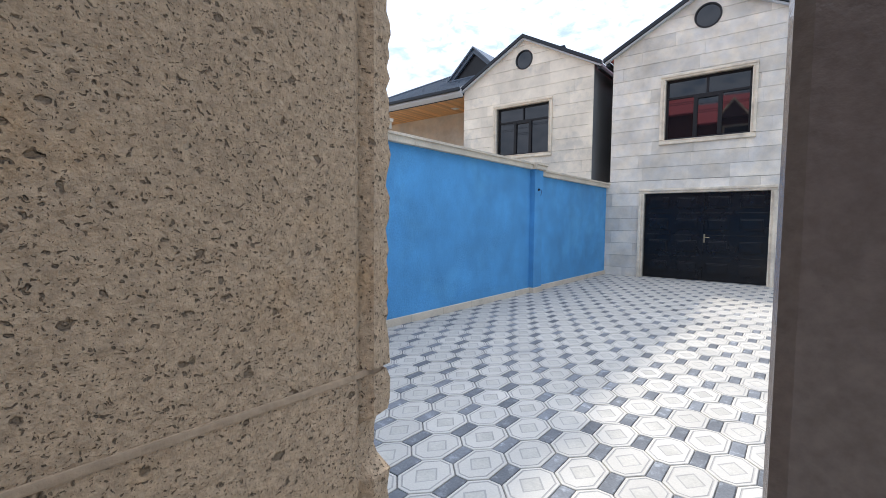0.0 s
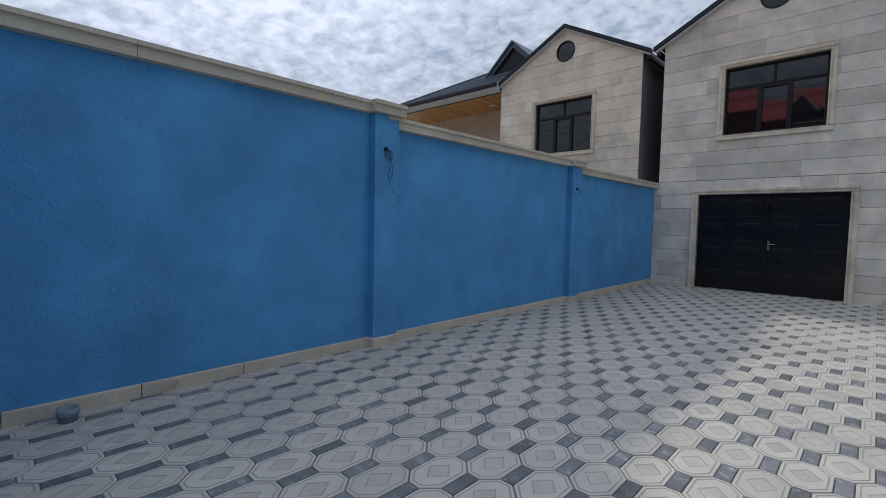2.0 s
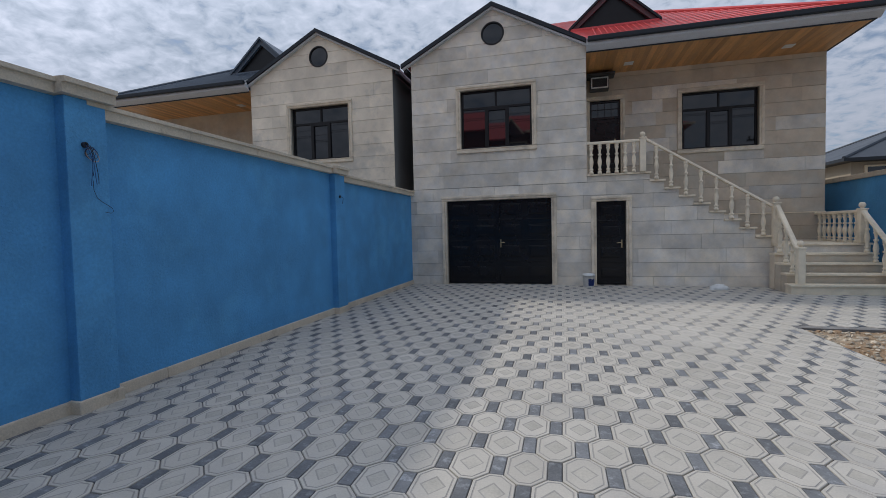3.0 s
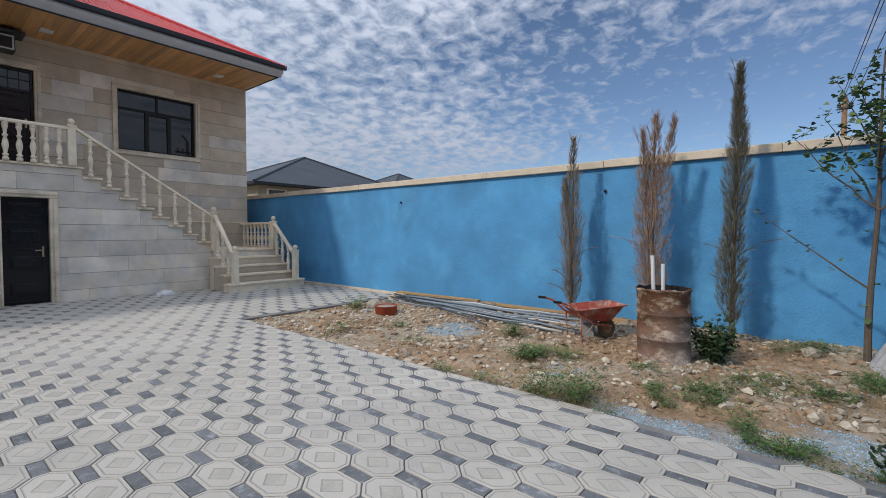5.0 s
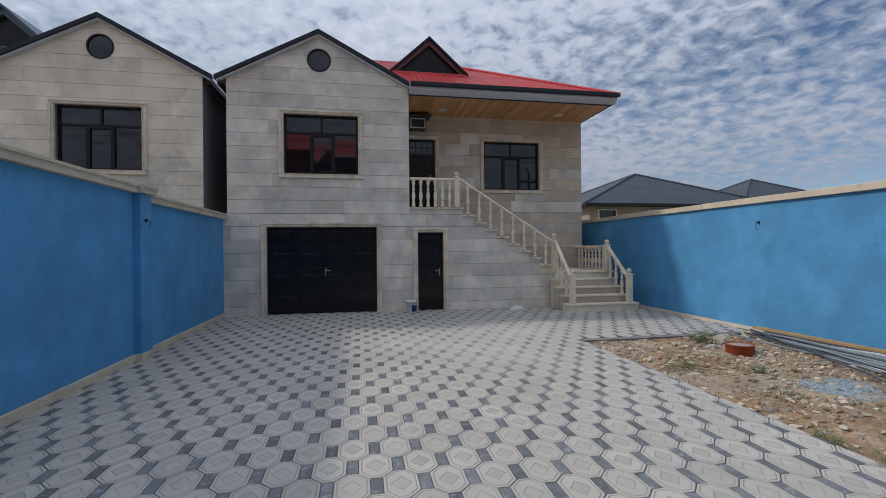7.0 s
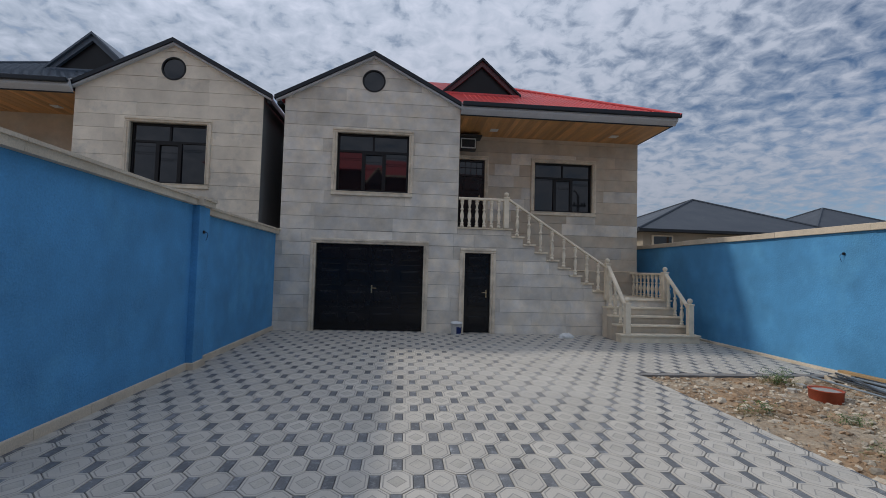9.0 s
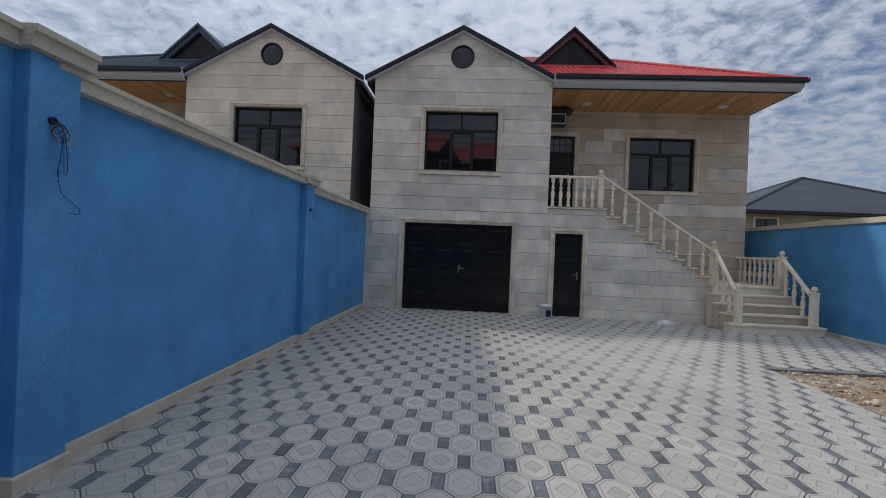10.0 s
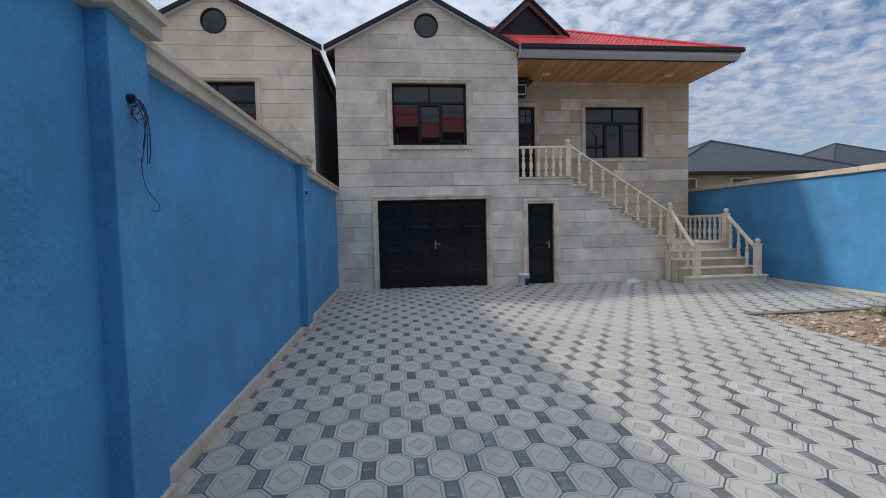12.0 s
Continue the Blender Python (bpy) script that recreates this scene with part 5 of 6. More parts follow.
M_BARK = mat("grey_bark", (0.13, 0.10, 0.075), 0.9, 0.2, 8, 50, 0.15, 0.6, 40)
M_CYP_BROWN = mat("dead_cypress_spray", (0.35, 0.23, 0.155), 0.9, 0.25, 4.0, random_tint=0.4, island=True, bump=0)
M_CYP_GREY = mat("drying_cypress_spray", (0.25, 0.20, 0.15), 0.9, 0.25, 4.0, random_tint=0.4, island=True, bump=0)
M_CYP_GREEN = mat("grey_green_cypress_spray", (0.155, 0.140, 0.098), 0.9, 0.25, 4.0, random_tint=0.4, island=True, bump=0)


def spray(bm, rnd, at, way, L, w):
    """One feathery twig end: a thin stalk with short side needles, as narrow blades."""
    side = way.cross(Vector((rnd.uniform(-1, 1), rnd.uniform(-1, 1), rnd.uniform(-1, 1)))).normalized()
    tip = at + way * L
    for k in range(5):
        b = at + way * L * (k / 5.5)
        s = side if k % 2 else -side
        e = b + (way * 0.75 + s * 0.6).normalized() * L * (0.5 - 0.055 * k)
        o = way.cross(s).normalized() * w
        bm.faces.new([bm.verts.new(p) for p in (b - o, b + o, e)])
    o = side * w
    bm.faces.new([bm.verts.new(p) for p in (at - o, at + o, tip)])


def cypress(x, y, h, radius, tips, material, label, seed, bare, full=0.45):
    rnd = random.Random(seed)
    z0 = soil_z(x, y) - 0.02
    ob = empty("cypress", (x, y, z0), label, "tree", "thin dying cypresses along the blue wall")
    bm = tube(bmesh.new(), [(0.012 * math.sin(3 * t), 0.012 * math.cos(2 * t) - 0.012, t * h * 0.9) for t in [i / 8 for i in range(9)]], 0.035, 8, 0.006)
    leaders = [(0.0, 0.0, 1.0)] if tips == 1 else ([(-0.03, -0.24, 0.97), (0.02, 0.0, 1.0), (0.02, 0.17, 0.94)] if tips == 3 else [(0.02, -0.02, 1.0), (0.0, 0.11, 0.78)])
    for lx, ly, lh in leaders[1:] if tips > 1 else []:
        tube(bm, [(0, 0, h * 0.15), (lx * 0.2, ly * 0.2, h * 0.4), (lx * 0.9, ly * 0.9, h * lh * 0.93)], 0.02, 6, 0.004)
    part("trunk", bm, M_BARK, ob)
    bm = bmesh.new()
    for lx, ly, lh in leaders:
        n = int(2300 * h / 3 / (1.0 if tips == 1 else 2.4))
        for _ in range(n):
            t = bare + (1 - bare) * rnd.random() ** 0.9
            prof = (min(1.0, (t - bare) / 0.14 + 0.45)) * (1.0 if t < full else max(0.10, 1 - (t - full) / (1.02 - full)))
            lump = 0.92 + 0.42 * noise.noise(Vector((t * 9, seed * 3.1 + lx * 9, ly * 9)))
            a = rnd.uniform(0, 6.283)
            q = rnd.random() ** 0.7
            r = radius * prof * lump * q * (1.0 if tips == 1 else 0.72)
            p = Vector((lx * t * t + r * math.cos(a) + 0.02 * math.sin(t * 9 + seed), ly * t * t + r * math.sin(a) + 0.025 * math.sin(t * 7 + seed * 2) - (0.25 * max(0.0, t - 0.86) if tips == 1 else 0), t * h * lh * 0.97))
            out = 0.30 + 0.30 * rnd.random() * q
            way = Vector((math.cos(a) * out, math.sin(a) * out, 1.0 + rnd.uniform(-0.3, 0.3))).normalized()
            spray(bm, rnd, p, way, rnd.uniform(0.06, 0.17) * (1.0 if t < 0.8 else 0.8), 0.0035)
        for _ in range(16):      # single plumes that stand out of the crown
            t = rnd.uniform(0.35, 1.0)
            a = rnd.uniform(0, 6.283)
            r = radius * 0.8 * max(0.15, 1.1 - t)
            p = Vector((lx * t * t + r * math.cos(a), ly * t * t + r * math.sin(a), t * h * lh * 0.95))
            way = Vector((math.cos(a) * 0.35, math.sin(a) * 0.35, 1)).normalized()
            for k in range(4):
                spray(bm, rnd, p + way * 0.05 * k, way, 0.12, 0.003)
    for _ in range(6):      # dry feathery sprays that arch out of the lower crown
        a, z, L = rnd.uniform(0, 6.283), rnd.uniform(0.12, 0.40) * h, rnd.uniform(0.30, 0.52)
        for k in range(12):
            t = k / 11
            b = Vector((math.cos(a) * L * t, math.sin(a) * L * t, z + L * (0.9 * t - 0.35 * t * t)))
            way = Vector((math.cos(a), math.sin(a), 0.9 - 0.7 * t)).normalized()
            spray(bm, rnd, b, way, 0.05 + 0.06 * t, 0.0034)
    for _ in range(26):      # stray bare twigs near the foot
        a = rnd.uniform(0, 6.283)
        z = rnd.uniform(0.08, 0.3) * h
        d = Vector((math.cos(a), math.sin(a), rnd.uniform(0.1, 0.9))).normalized()
        b = Vector((0, 0, z))
        L = rnd.uniform(0.12, 0.30)
        o = d.cross(Vector((0, 0, 1))).normalized() * 0.003
        bm.faces.new([bm.verts.new(q) for q in (b - o, b + o, b + d * L)])
        for k in range(3):
            spray(bm, rnd, b + d * L * (0.5 + 0.2 * k), d, 0.07, 0.003)
    part("crown", bm, material, ob)


cypress(6.19, 4.08, 2.83, 0.20, 2, M_CYP_GREY, "thin grey-brown dying cypress behind the wheelbarrow", 1, 0.10, 0.62)
cypress(6.13, 2.92, 2.98, 0.27, 3, M_CYP_BROWN, "dead brown cypress with three tips behind a rusty drum", 2, 0.06, 0.50)
cypress(6.11, 1.98, 3.46, 0.15, 1, M_CYP_GREEN, "tall slim grey-green cypress with a bare foot", 3, 0.08, 0.52)

M_LEAF = mat("young_tree_leaf", (0.095, 0.145, 0.045), 0.6, 0.3, 3.0, random_tint=0.4, island=True, bump=0)
M_BUSH = mat("bush_leaf", (0.050, 0.088, 0.034), 0.6, 0.3, 3.0, random_tint=0.4, island=True, bump=0)


def leaf(bm, rnd, p, size):
    d = Vector((rnd.uniform(-1, 1), rnd.uniform(-1, 1), rnd.uniform(-0.6, 0.7))).normalized()
    s = d.cross(Vector((rnd.uniform(-0.3, 0.3), rnd.uniform(-0.3, 0.3), 1))).normalized()
    up = d.cross(s) * 0.12
    pts = [p, p + (d * 0.35 + s * 0.42) * size + up * size, p + (d * 0.62 + s * 0.22) * size, p + (d * 0.8 + s * 0.3) * size, p + d * size - up * size, p + (d * 0.8 - s * 0.3) * size, p + (d * 0.62 - s * 0.22) * size, p + (d * 0.35 - s * 0.42) * size + up * size]
    bm.faces.new([bm.verts.new(q) for q in pts])


def young_tree():
    rnd = random.Random(8)
    x, y = 6.15, 0.76
    ob = empty("young_tree", (x, y, soil_z(x, y) - 0.02), "slender young leafy tree beside the blue wall", "tree")
    wood = bmesh.new()
    trunk = [Vector((0.02 * math.sin(2.5 * t) - 0.05 * t, -0.05 * t + 0.012 * math.sin(9 * t), 3.25 * t)) for t in [i / 12 for i in range(13)]]
    tube(wood, trunk, 0.035, 8, 0.008)
    leaves = bmesh.new()
    limbs = [((0.25, 3.3), Vector((-0.15, 1.0, 0.72)), 1.25), ((0.50, 0), Vector((-0.2, 0.75, 0.75)), 1.0), ((0.50, 0), Vector((0.1, -0.75, 0.65)), 0.8), ((0.55, 0), Vector((-0.3, 0.5, 1.0)), 1.0), ((0.62, 0), Vector((0.0, -0.6, 0.9)), 0.75),
             ((0.68, 0), Vector((-0.1, 0.5, 1.0)), 0.7), ((0.74, 0), Vector((-0.3, -0.4, 1.0)), 0.6), ((0.8, 0), Vector((0.1, 0.35, 1.0)), 0.5), ((0.60, 0), Vector((-0.5, 0.1, 0.8)), 0.7)]
    for (t, _), d, L in limbs:
        b = trunk[int(t * 12)]
        d = d.normalized()
        pts = [b + d * L * k / 6 + Vector((rnd.uniform(-0.02, 0.02), rnd.uniform(-0.02, 0.02), 0.10 * L * (k / 6) ** 2)) for k in range(7)]
        tube(wood, pts, 0.012, 6, 0.003)
        for k in range(2, 7):
            for _ in range(3 if L > 1.1 else 7):
                leaf(leaves, rnd, pts[k] + Vector((rnd.uniform(-0.07, 0.07), rnd.uniform(-0.07, 0.07), rnd.uniform(-0.06, 0.07))), rnd.uniform(0.045, 0.085))
            if L < 1.1 and k > 2:
                e = pts[k] + Vector((rnd.uniform(-0.15, 0.15), rnd.uniform(-0.18, 0.18), rnd.uniform(0.05, 0.2)))
                tube(wood, [pts[k], e], 0.004, 5, 0.002)
                for _ in range(8):
                    leaf(leaves, rnd, e + Vector((rnd.uniform(-0.06, 0.06), rnd.uniform(-0.06, 0.06), rnd.uniform(-0.06, 0.06))), rnd.uniform(0.055, 0.10))
    for k in (2, 3, 5, 8, 9, 10, 11, 12):
        for _ in range(2 if k < 6 else 16):
            leaf(leaves, rnd, trunk[k] + Vector((rnd.uniform(-0.09, 0.09), rnd.uniform(-0.09, 0.09), rnd.uniform(-0.09, 0.09))), rnd.uniform(0.045, 0.085))
    part("trunk", wood, M_BARK, ob)
    part("crown", leaves, M_LEAF, ob)


young_tree()


def bush(x, y, h, r, seed, label):
    rnd = random.Random(seed)
    ob = empty("bush", (x, y, soil_z(x, y) - 0.01), label, "bush")
    wood, leaves = bmesh.new(), bmesh.new()
    for i in range(16):
        a = rnd.uniform(0, 6.3)
        e = Vector((r * rnd.uniform(0.2, 1) * math.cos(a), r * rnd.uniform(0.2, 1) * math.sin(a), h * rnd.uniform(0.45, 1.0)))
        tube(wood, [(0, 0, 0), e * 0.5 + Vector((0, 0, 0.03)), e], 0.006, 5, 0.002)
        for _ in range(85):
            t = rnd.uniform(0.25, 1.08)
            leaf(leaves, rnd, e * t + Vector((rnd.gauss(0, 0.05), rnd.gauss(0, 0.05), rnd.gauss(0, 0.05))), rnd.uniform(0.025, 0.06))
    part("stems", wood, M_BARK, ob)
    part("foliage", leaves, M_BUSH, ob)


bush(5.28, 2.02, 0.44, 0.27, 4, "dense dark green weed bush beside the rusty drum")
bush(3.32, 0.72, 0.27, 0.12, 9, "leafy dark green weed bush at the edge of the paving")

M_RUST = mat("rusty_drum_steel", (0.150, 0.068, 0.034), 0.75, 0.50, 5.5, 60, 0.3, 0.5, 40, second=(0.40, 0.31, 0.22), second_scale=5.2, second_cut=(0.50, 0.60), stretch=(1, 1, 1.7))
dusted(M_RUST, ((4.85, 2.23, 0.62), (5.01, 2.20, 0.50)), (0.42, 0.41, 0.40))
# one near-black colour for the drum's inner wall and its fill
M_DRUM_INSIDE = mat("near_black_drum_inside", (0.012, 0.011, 0.010), 0.9, 0.3, 6)
M_ASH = mat("grey_mortar_crust", (0.30, 0.29, 0.27), 0.95, 0.2, 6)


def drum():
    x, y = 5.08, 2.51
    ob = empty("oil_drum", (x, y, soil_z(x, y) - 0.015), "rusty open steel drum with two ribs, paint peeled", "drum")
    ob.scale = (0.95, 0.95, 0.925)
    prof = [(0.285, 0.0), (0.298, 0.004), (0.298, 0.02), (0.287, 0.03), (0.286, 0.27), (0.298, 0.285), (0.298, 0.30), (0.286, 0.315), (0.285, 0.56), (0.298, 0.575), (0.298, 0.59), (0.286, 0.605), (0.287, 0.85), (0.299, 0.86), (0.299, 0.88), (0.288, 0.885), (0.280, 0.87), (0.279, 0.28), (0.02, 0.27)]
    bm = lathe(bmesh.new(), prof, 40)
    for v in bm.verts:
        a = math.atan2(v.co.y, v.co.x)
        k = 1 + 0.018 * noise.noise(Vector((math.cos(a) * 1.6, math.sin(a) * 1.6, v.co.z * 2.5)))
        v.co.x, v.co.y = v.co.x * k, v.co.y * k
        if v.co.z > 0.84:      # a battered rim
            v.co.z += 0.020 * noise.noise(Vector((math.cos(a) * 3.1, math.sin(a) * 3.1, 5.0)))
        if v.co.z < 0.10:      # the foot flares where the seam has burst
            v.co.x, v.co.y = v.co.x * (1 + 0.03 * math.sin(2 * a)), v.co.y * (1 + 0.03 * math.sin(2 * a))
        v.co.y -= 0.045 * (0.9 - v.co.z) * 0.5
    # faces on the inner side take the near-black colour
    for f in bm.faces:
        m = f.calc_center_median()
        if math.hypot(m.x, m.y + 0.0225 * (0.9 - m.z)) < 0.2835 * (1 + 0.018 * noise.noise(Vector((1.6 * m.x / 0.28, 1.6 * m.y / 0.28, m.z * 2.5)))) and m.z > 0.30:
            f.material_index = 1
    part("shell", bm, [M_RUST, M_DRUM_INSIDE], ob, smooth=True)
    bm = lathe(bmesh.new(), [(0.27, 0.282), (0.2, 0.30), (0.02, 0.31)], 24)
    part("fill", bm, M_DRUM_INSIDE, ob)
    part("tube", tube(bmesh.new(), [(-0.08, 0.06, 0.29), (-0.10, 0.10, 1.27)], 0.022, 10), M_WHITE, ob, "white plastic pipe stuck in the drum")
    part("tube", tube(bmesh.new(), [(-0.04, -0.02, 0.29), (-0.03, 0.0, 1.17)], 0.022, 10), M_WHITE, ob, "white plastic pipe stuck in the drum")


drum()

M_RED_PAINT = mat("worn_red_paint", (0.36, 0.070, 0.045), 0.65, 0.25, 6.0, 40, 0.15, 0.2, 30, second=(0.44, 0.28, 0.23), second_scale=6.5, second_cut=(0.46, 0.62))
M_TYRE = mat("dusty_rubber", (0.13, 0.105, 0.078), 0.9, 0.3, 12)
M_RUBBER = mat("black_rubber", (0.02, 0.02, 0.022), 0.8)


def wheelbarrow():
    """Handles towards -x, wheel towards +x, in its own axes."""
    ob = empty("wheelbarrow", (5.42, 3.44, soil_z(5.42, 3.44) - 0.01), "worn red wheelbarrow with a mortar-crusted tray", "wheelbarrow", turn=-38)
    ob.scale = (0.77, 0.77, 0.85)
    bm = bmesh.new()
    low = [(-0.22, -0.17, 0.30), (0.28, -0.14, 0.27), (0.28, 0.14, 0.27), (-0.22, 0.17, 0.30)]
    high = [(-0.42, -0.30, 0.49), (0.46, -0.28, 0.54), (0.46, 0.28, 0.54), (-0.42, 0.30, 0.49)]
    a, b = [bm.verts.new(p) for p in low], [bm.verts.new(p) for p in high]
    bm.faces.new(a[::-1])
    for i in range(4):
        bm.faces.new((a[i], a[(i + 1) % 4], b[(i + 1) % 4], b[i]))
    bmesh.ops.bevel(bm, geom=[e for e in bm.edges], offset=0.04, segments=2, affect="EDGES")
    bmesh.ops.solidify(bm, geom=bm.faces[:], thickness=0.006)
    tray = part("tray", bm, M_RED_PAINT, ob)
    part("rim", tube(bmesh.new(), high + [high[0]], 0.012, 8), M_RED_PAINT, tray)
    bm = bmesh.new()
    prism(bm, [(-0.24, -0.18), (0.30, -0.15), (0.30, 0.15), (-0.24, 0.18)], "z", 0.315, 0.36)
    part("mortar_crust", bm, M_ASH, tray)
    for s in (-1, 1):
        part("handle_bar", tube(bmesh.new(), [(-0.74, s * 0.29, 0.62), (-0.58, s * 0.28, 0.57), (-0.40, s * 0.26, 0.42), (-0.10, s * 0.19, 0.27), (0.32, s * 0.07, 0.19)], 0.016, 8), M_RED_PAINT, ob)
        part("grip", tube(bmesh.new(), [(-0.86, s * 0.29, 0.63), (-0.73, s * 0.29, 0.618)], 0.020, 8), M_RUBBER, ob, "black rubber grip")
        part("leg", tube(bmesh.new(), [(-0.36, s * 0.25, 0.40), (-0.34, s * 0.25, 0.02), (-0.26, s * 0.24, 0.01)], 0.014, 8), M_RED_PAINT, ob)
        part("brace", tube(bmesh.new(), [(-0.33, s * 0.25, 0.05), (-0.06, s * 0.18, 0.28)], 0.010, 6), M_ASH, ob)
    part("cross_bar", tube(bmesh.new(), [(-0.345, -0.25, 0.2), (-0.345, 0.25, 0.2)], 0.010, 6), M_ASH, ob)
    wheel = part("wheel", lathe(bmesh.new(), [(0.04, -0.04), (0.08, -0.03), (0.10, -0.02), (0.10, 0.02), (0.08, 0.03), (0.04, 0.04)], 20, m=pose(0.26, 0, 0.155, 90)), M_CLOD, ob)
    prof = [(0.10, -0.03), (0.125, -0.042), (0.15, -0.03), (0.158, 0), (0.15, 0.03), (0.125, 0.042), (0.10, 0.03)]
    part("tyre", lathe(bmesh.new(), prof, 24, m=pose(0.26, 0, 0.155, 90)), M_TYRE, wheel, smooth=True)


wheelbarrow()

M_TERRA = mat("red_painted_metal", (0.36, 0.075, 0.035), 0.6, 0.2, 5.0)
ob = empty("round_tub", (4.97, 6.89, soil_z(4.97, 6.89) - 0.01), "low round red metal tub filled with mortar", "tub")
part("wall", lathe(bmesh.new(), [(0.175, 0), (0.185, 0.01), (0.19, 0.15), (0.20, 0.155), (0.20, 0.165), (0.18, 0.165), (0.178, 0.14), (0.02, 0.135)], 28), M_TERRA, ob, smooth=True)
part("fill", lathe(bmesh.new(), [(0.176, 0.142), (0.12, 0.155), (0.01, 0.16)], 24), M_ASH, ob)

M_PIPE_DARK = mat("dark_plastic_pipe", (0.075, 0.085, 0.10), 0.45, 0.12, 3.0)
M_PLANK = mat("raw_plank", (0.42, 0.27, 0.13), 0.8, 0.15, 3, 30, 0.15, 0.2, 20)


M_PIPE_PALE = mat("pale_plastic_pipe", (0.52, 0.52, 0.50), 0.5, 0.12, 3.0)


def loose_pipes():
    rnd = random.Random(14)
    for i in range(16):
        y0, y1 = 8.00 + rnd.uniform(-0.25, 0.1), 4.03 + rnd.uniform(-0.5, 0.6)
        x0, x1 = 5.98 + 0.034 * i + rnd.uniform(-0.12, 0.08), 5.30 + 0.062 * i + rnd.uniform(-0.12, 0.12)
        r = rnd.choice((0.012, 0.015, 0.019))
        lay = 0.012 + 0.022 * (i % 3)
        if i == 0:
            x0, y0, x1, y1, lay = 6.15, 7.9, 5.02, 4.84, 0.11
        if i == 1:
            x0, y0, x1, y1, lay = 5.75, 7.9, 5.55, 4.35, 0.05
        pts = []
        for k in range(7):
            t = k / 6
            x, y = x0 + (x1 - x0) * t, y0 + (y1 - y0) * t
            pts.append((x, y, max(soil_z(x, y), 0.0) + r + lay * (1 - 0.6 * t)))
        ob = part("plastic_pipe", tube(bmesh.new(), pts, r, 8), (M_PIPE_DARK, M_PIPE, M_PIPE_PALE)[(0, 1, 0, 2, 0, 1)[i % 6]], smooth=True)
        tagged(ob, ("long dark plastic pipe lying in a loose bundle", "long grey plastic pipe lying in a loose bundle", "long pale plastic pipe lying in a loose bundle")[(0, 1, 0, 2, 0, 1)[i % 6]], "pipe", "pipes along the blue wall")
    for k, (y0, y1, x) in enumerate(((8.2, 6.1, 6.62), (6.0, 4.4, 6.60), (5.2, 3.3, 6.45))):
        bm = boxbm(-0.06, 0.06, 0, y0 - y1, 0, 0.04, bevel=0.004)
        ob = part("plank", bm, M_PLANK)
        ob.matrix_world = pose(x, y1, soil_z(x, (y0 + y1) / 2) + 0.02, 0, 0, 2 - k * 2)
        tagged(ob, "raw yellowish timber plank lying on the soil", "plank", "planks along the blue wall")
    bm = boxbm(WALL_R - 0.10, WALL_R - 0.001, PIT_Y - 0.1, YM, -0.02, 0.045, bevel=0.01)
    tagged(part("kerb", bm, M_COPING), "low sandstone kerb at the foot of the blue wall", "kerb", kind="structure")


loose_pipes()


M_SHEET = mat("dusty_woven_sheeting", (0.50, 0.49, 0.49), 0.8, 0.16, 5, 90, 0.10, 0.4, 60, second=(0.36, 0.34, 0.32), second_scale=6.0)


def sheeting_heap():
    """Grey sheeting thrown over a heap, hanging in folds."""
    rnd = random.Random(6)
    x, y = 5.82, 0.20
    bm = bmesh.new()
    n, m = 72, 16
    rings = []
    for j in range(m + 1):
        t = j / m
        ring = []
        for i in range(n):
            a = 2 * math.pi * i / n
            fold = noise.noise(Vector((math.cos(a) * 2.6, math.sin(a) * 2.6, 1.3 + 0.5 * t)))
            crease = noise.noise(Vector((math.cos(a) * 7.0, math.sin(a) * 7.0, 4.0 + 1.6 * t)))
            r = 0.05 + 0.50 * t ** 1.15 * (1 + 0.22 * fold) + 0.05 * crease * t
            px, py = r * math.cos(a), r * math.sin(a)
            z = 1.0 * (1 - t) ** 0.9 + 0.03 * crease
            ring.append(bm.verts.new((px, py, z if j < m else soil_z(x + px, y + py) - soil_z(x, y) + 0.006)))
        rings.append(ring)
    for p, q in zip(rings, rings[1:]):
        for i in range(n):
            bm.faces.new((p[i], q[i], q[(i + 1) % n], p[(i + 1) % n]))
    bm.faces.new(rings[0])
    ob = part("sheeting_heap", bm, M_SHEET, smooth=True)
    ob.location = (x, y, soil_z(x, y))
    tagged(ob, "grey plastic sheeting draped in folds over a heap", "tarpaulin")


sheeting_heap()


def concrete_block(x, y, turn, size, label):
    a, b, c = size
    ob = part("concrete_block", boxbm(-a / 2, a / 2, -b / 2, b / 2, 0, c, bevel=0.012), M_ASH)
    ob.matrix_world = pose(x, y, soil_z(x, y) - 0.02, 0, 0, turn)
    tagged(ob, label, "block", "loose blocks on the soil")


concrete_block(5.58, 3.56, 20, (0.30, 0.16, 0.20), "grey concrete block under the wheelbarrow tray")


def broken_tiles():
    """Shards of paving left beside the red tub."""
    rnd = random.Random(19)
    for x, y, r in ((5.16, 7.20, 0.13), (5.02, 7.42, 0.11), (5.36, 7.36, 0.14), (5.28, 7.60, 0.10), (5.52, 7.52, 0.12), (4.86, 7.30, 0.08)):
        bm = bmesh.new()
        pts = [(r * rnd.uniform(0.6, 1.1) * math.cos(k * 1.257), r * rnd.uniform(0.6, 1.1) * math.sin(k * 1.257)) for k in range(5)]
        prism(bm, pts, "z", 0.0, 0.035)
        ob = part("broken_tile", bm, M_OCT)
        ob.matrix_world = pose(x, y, soil_z(x, y) + 0.005, rnd.uniform(-7, 7), rnd.uniform(-7, 7), rnd.uniform(0, 360))
        tagged(ob, "broken piece of pale paving tile on the soil", "tile shard", "paving shards beside the red tub")


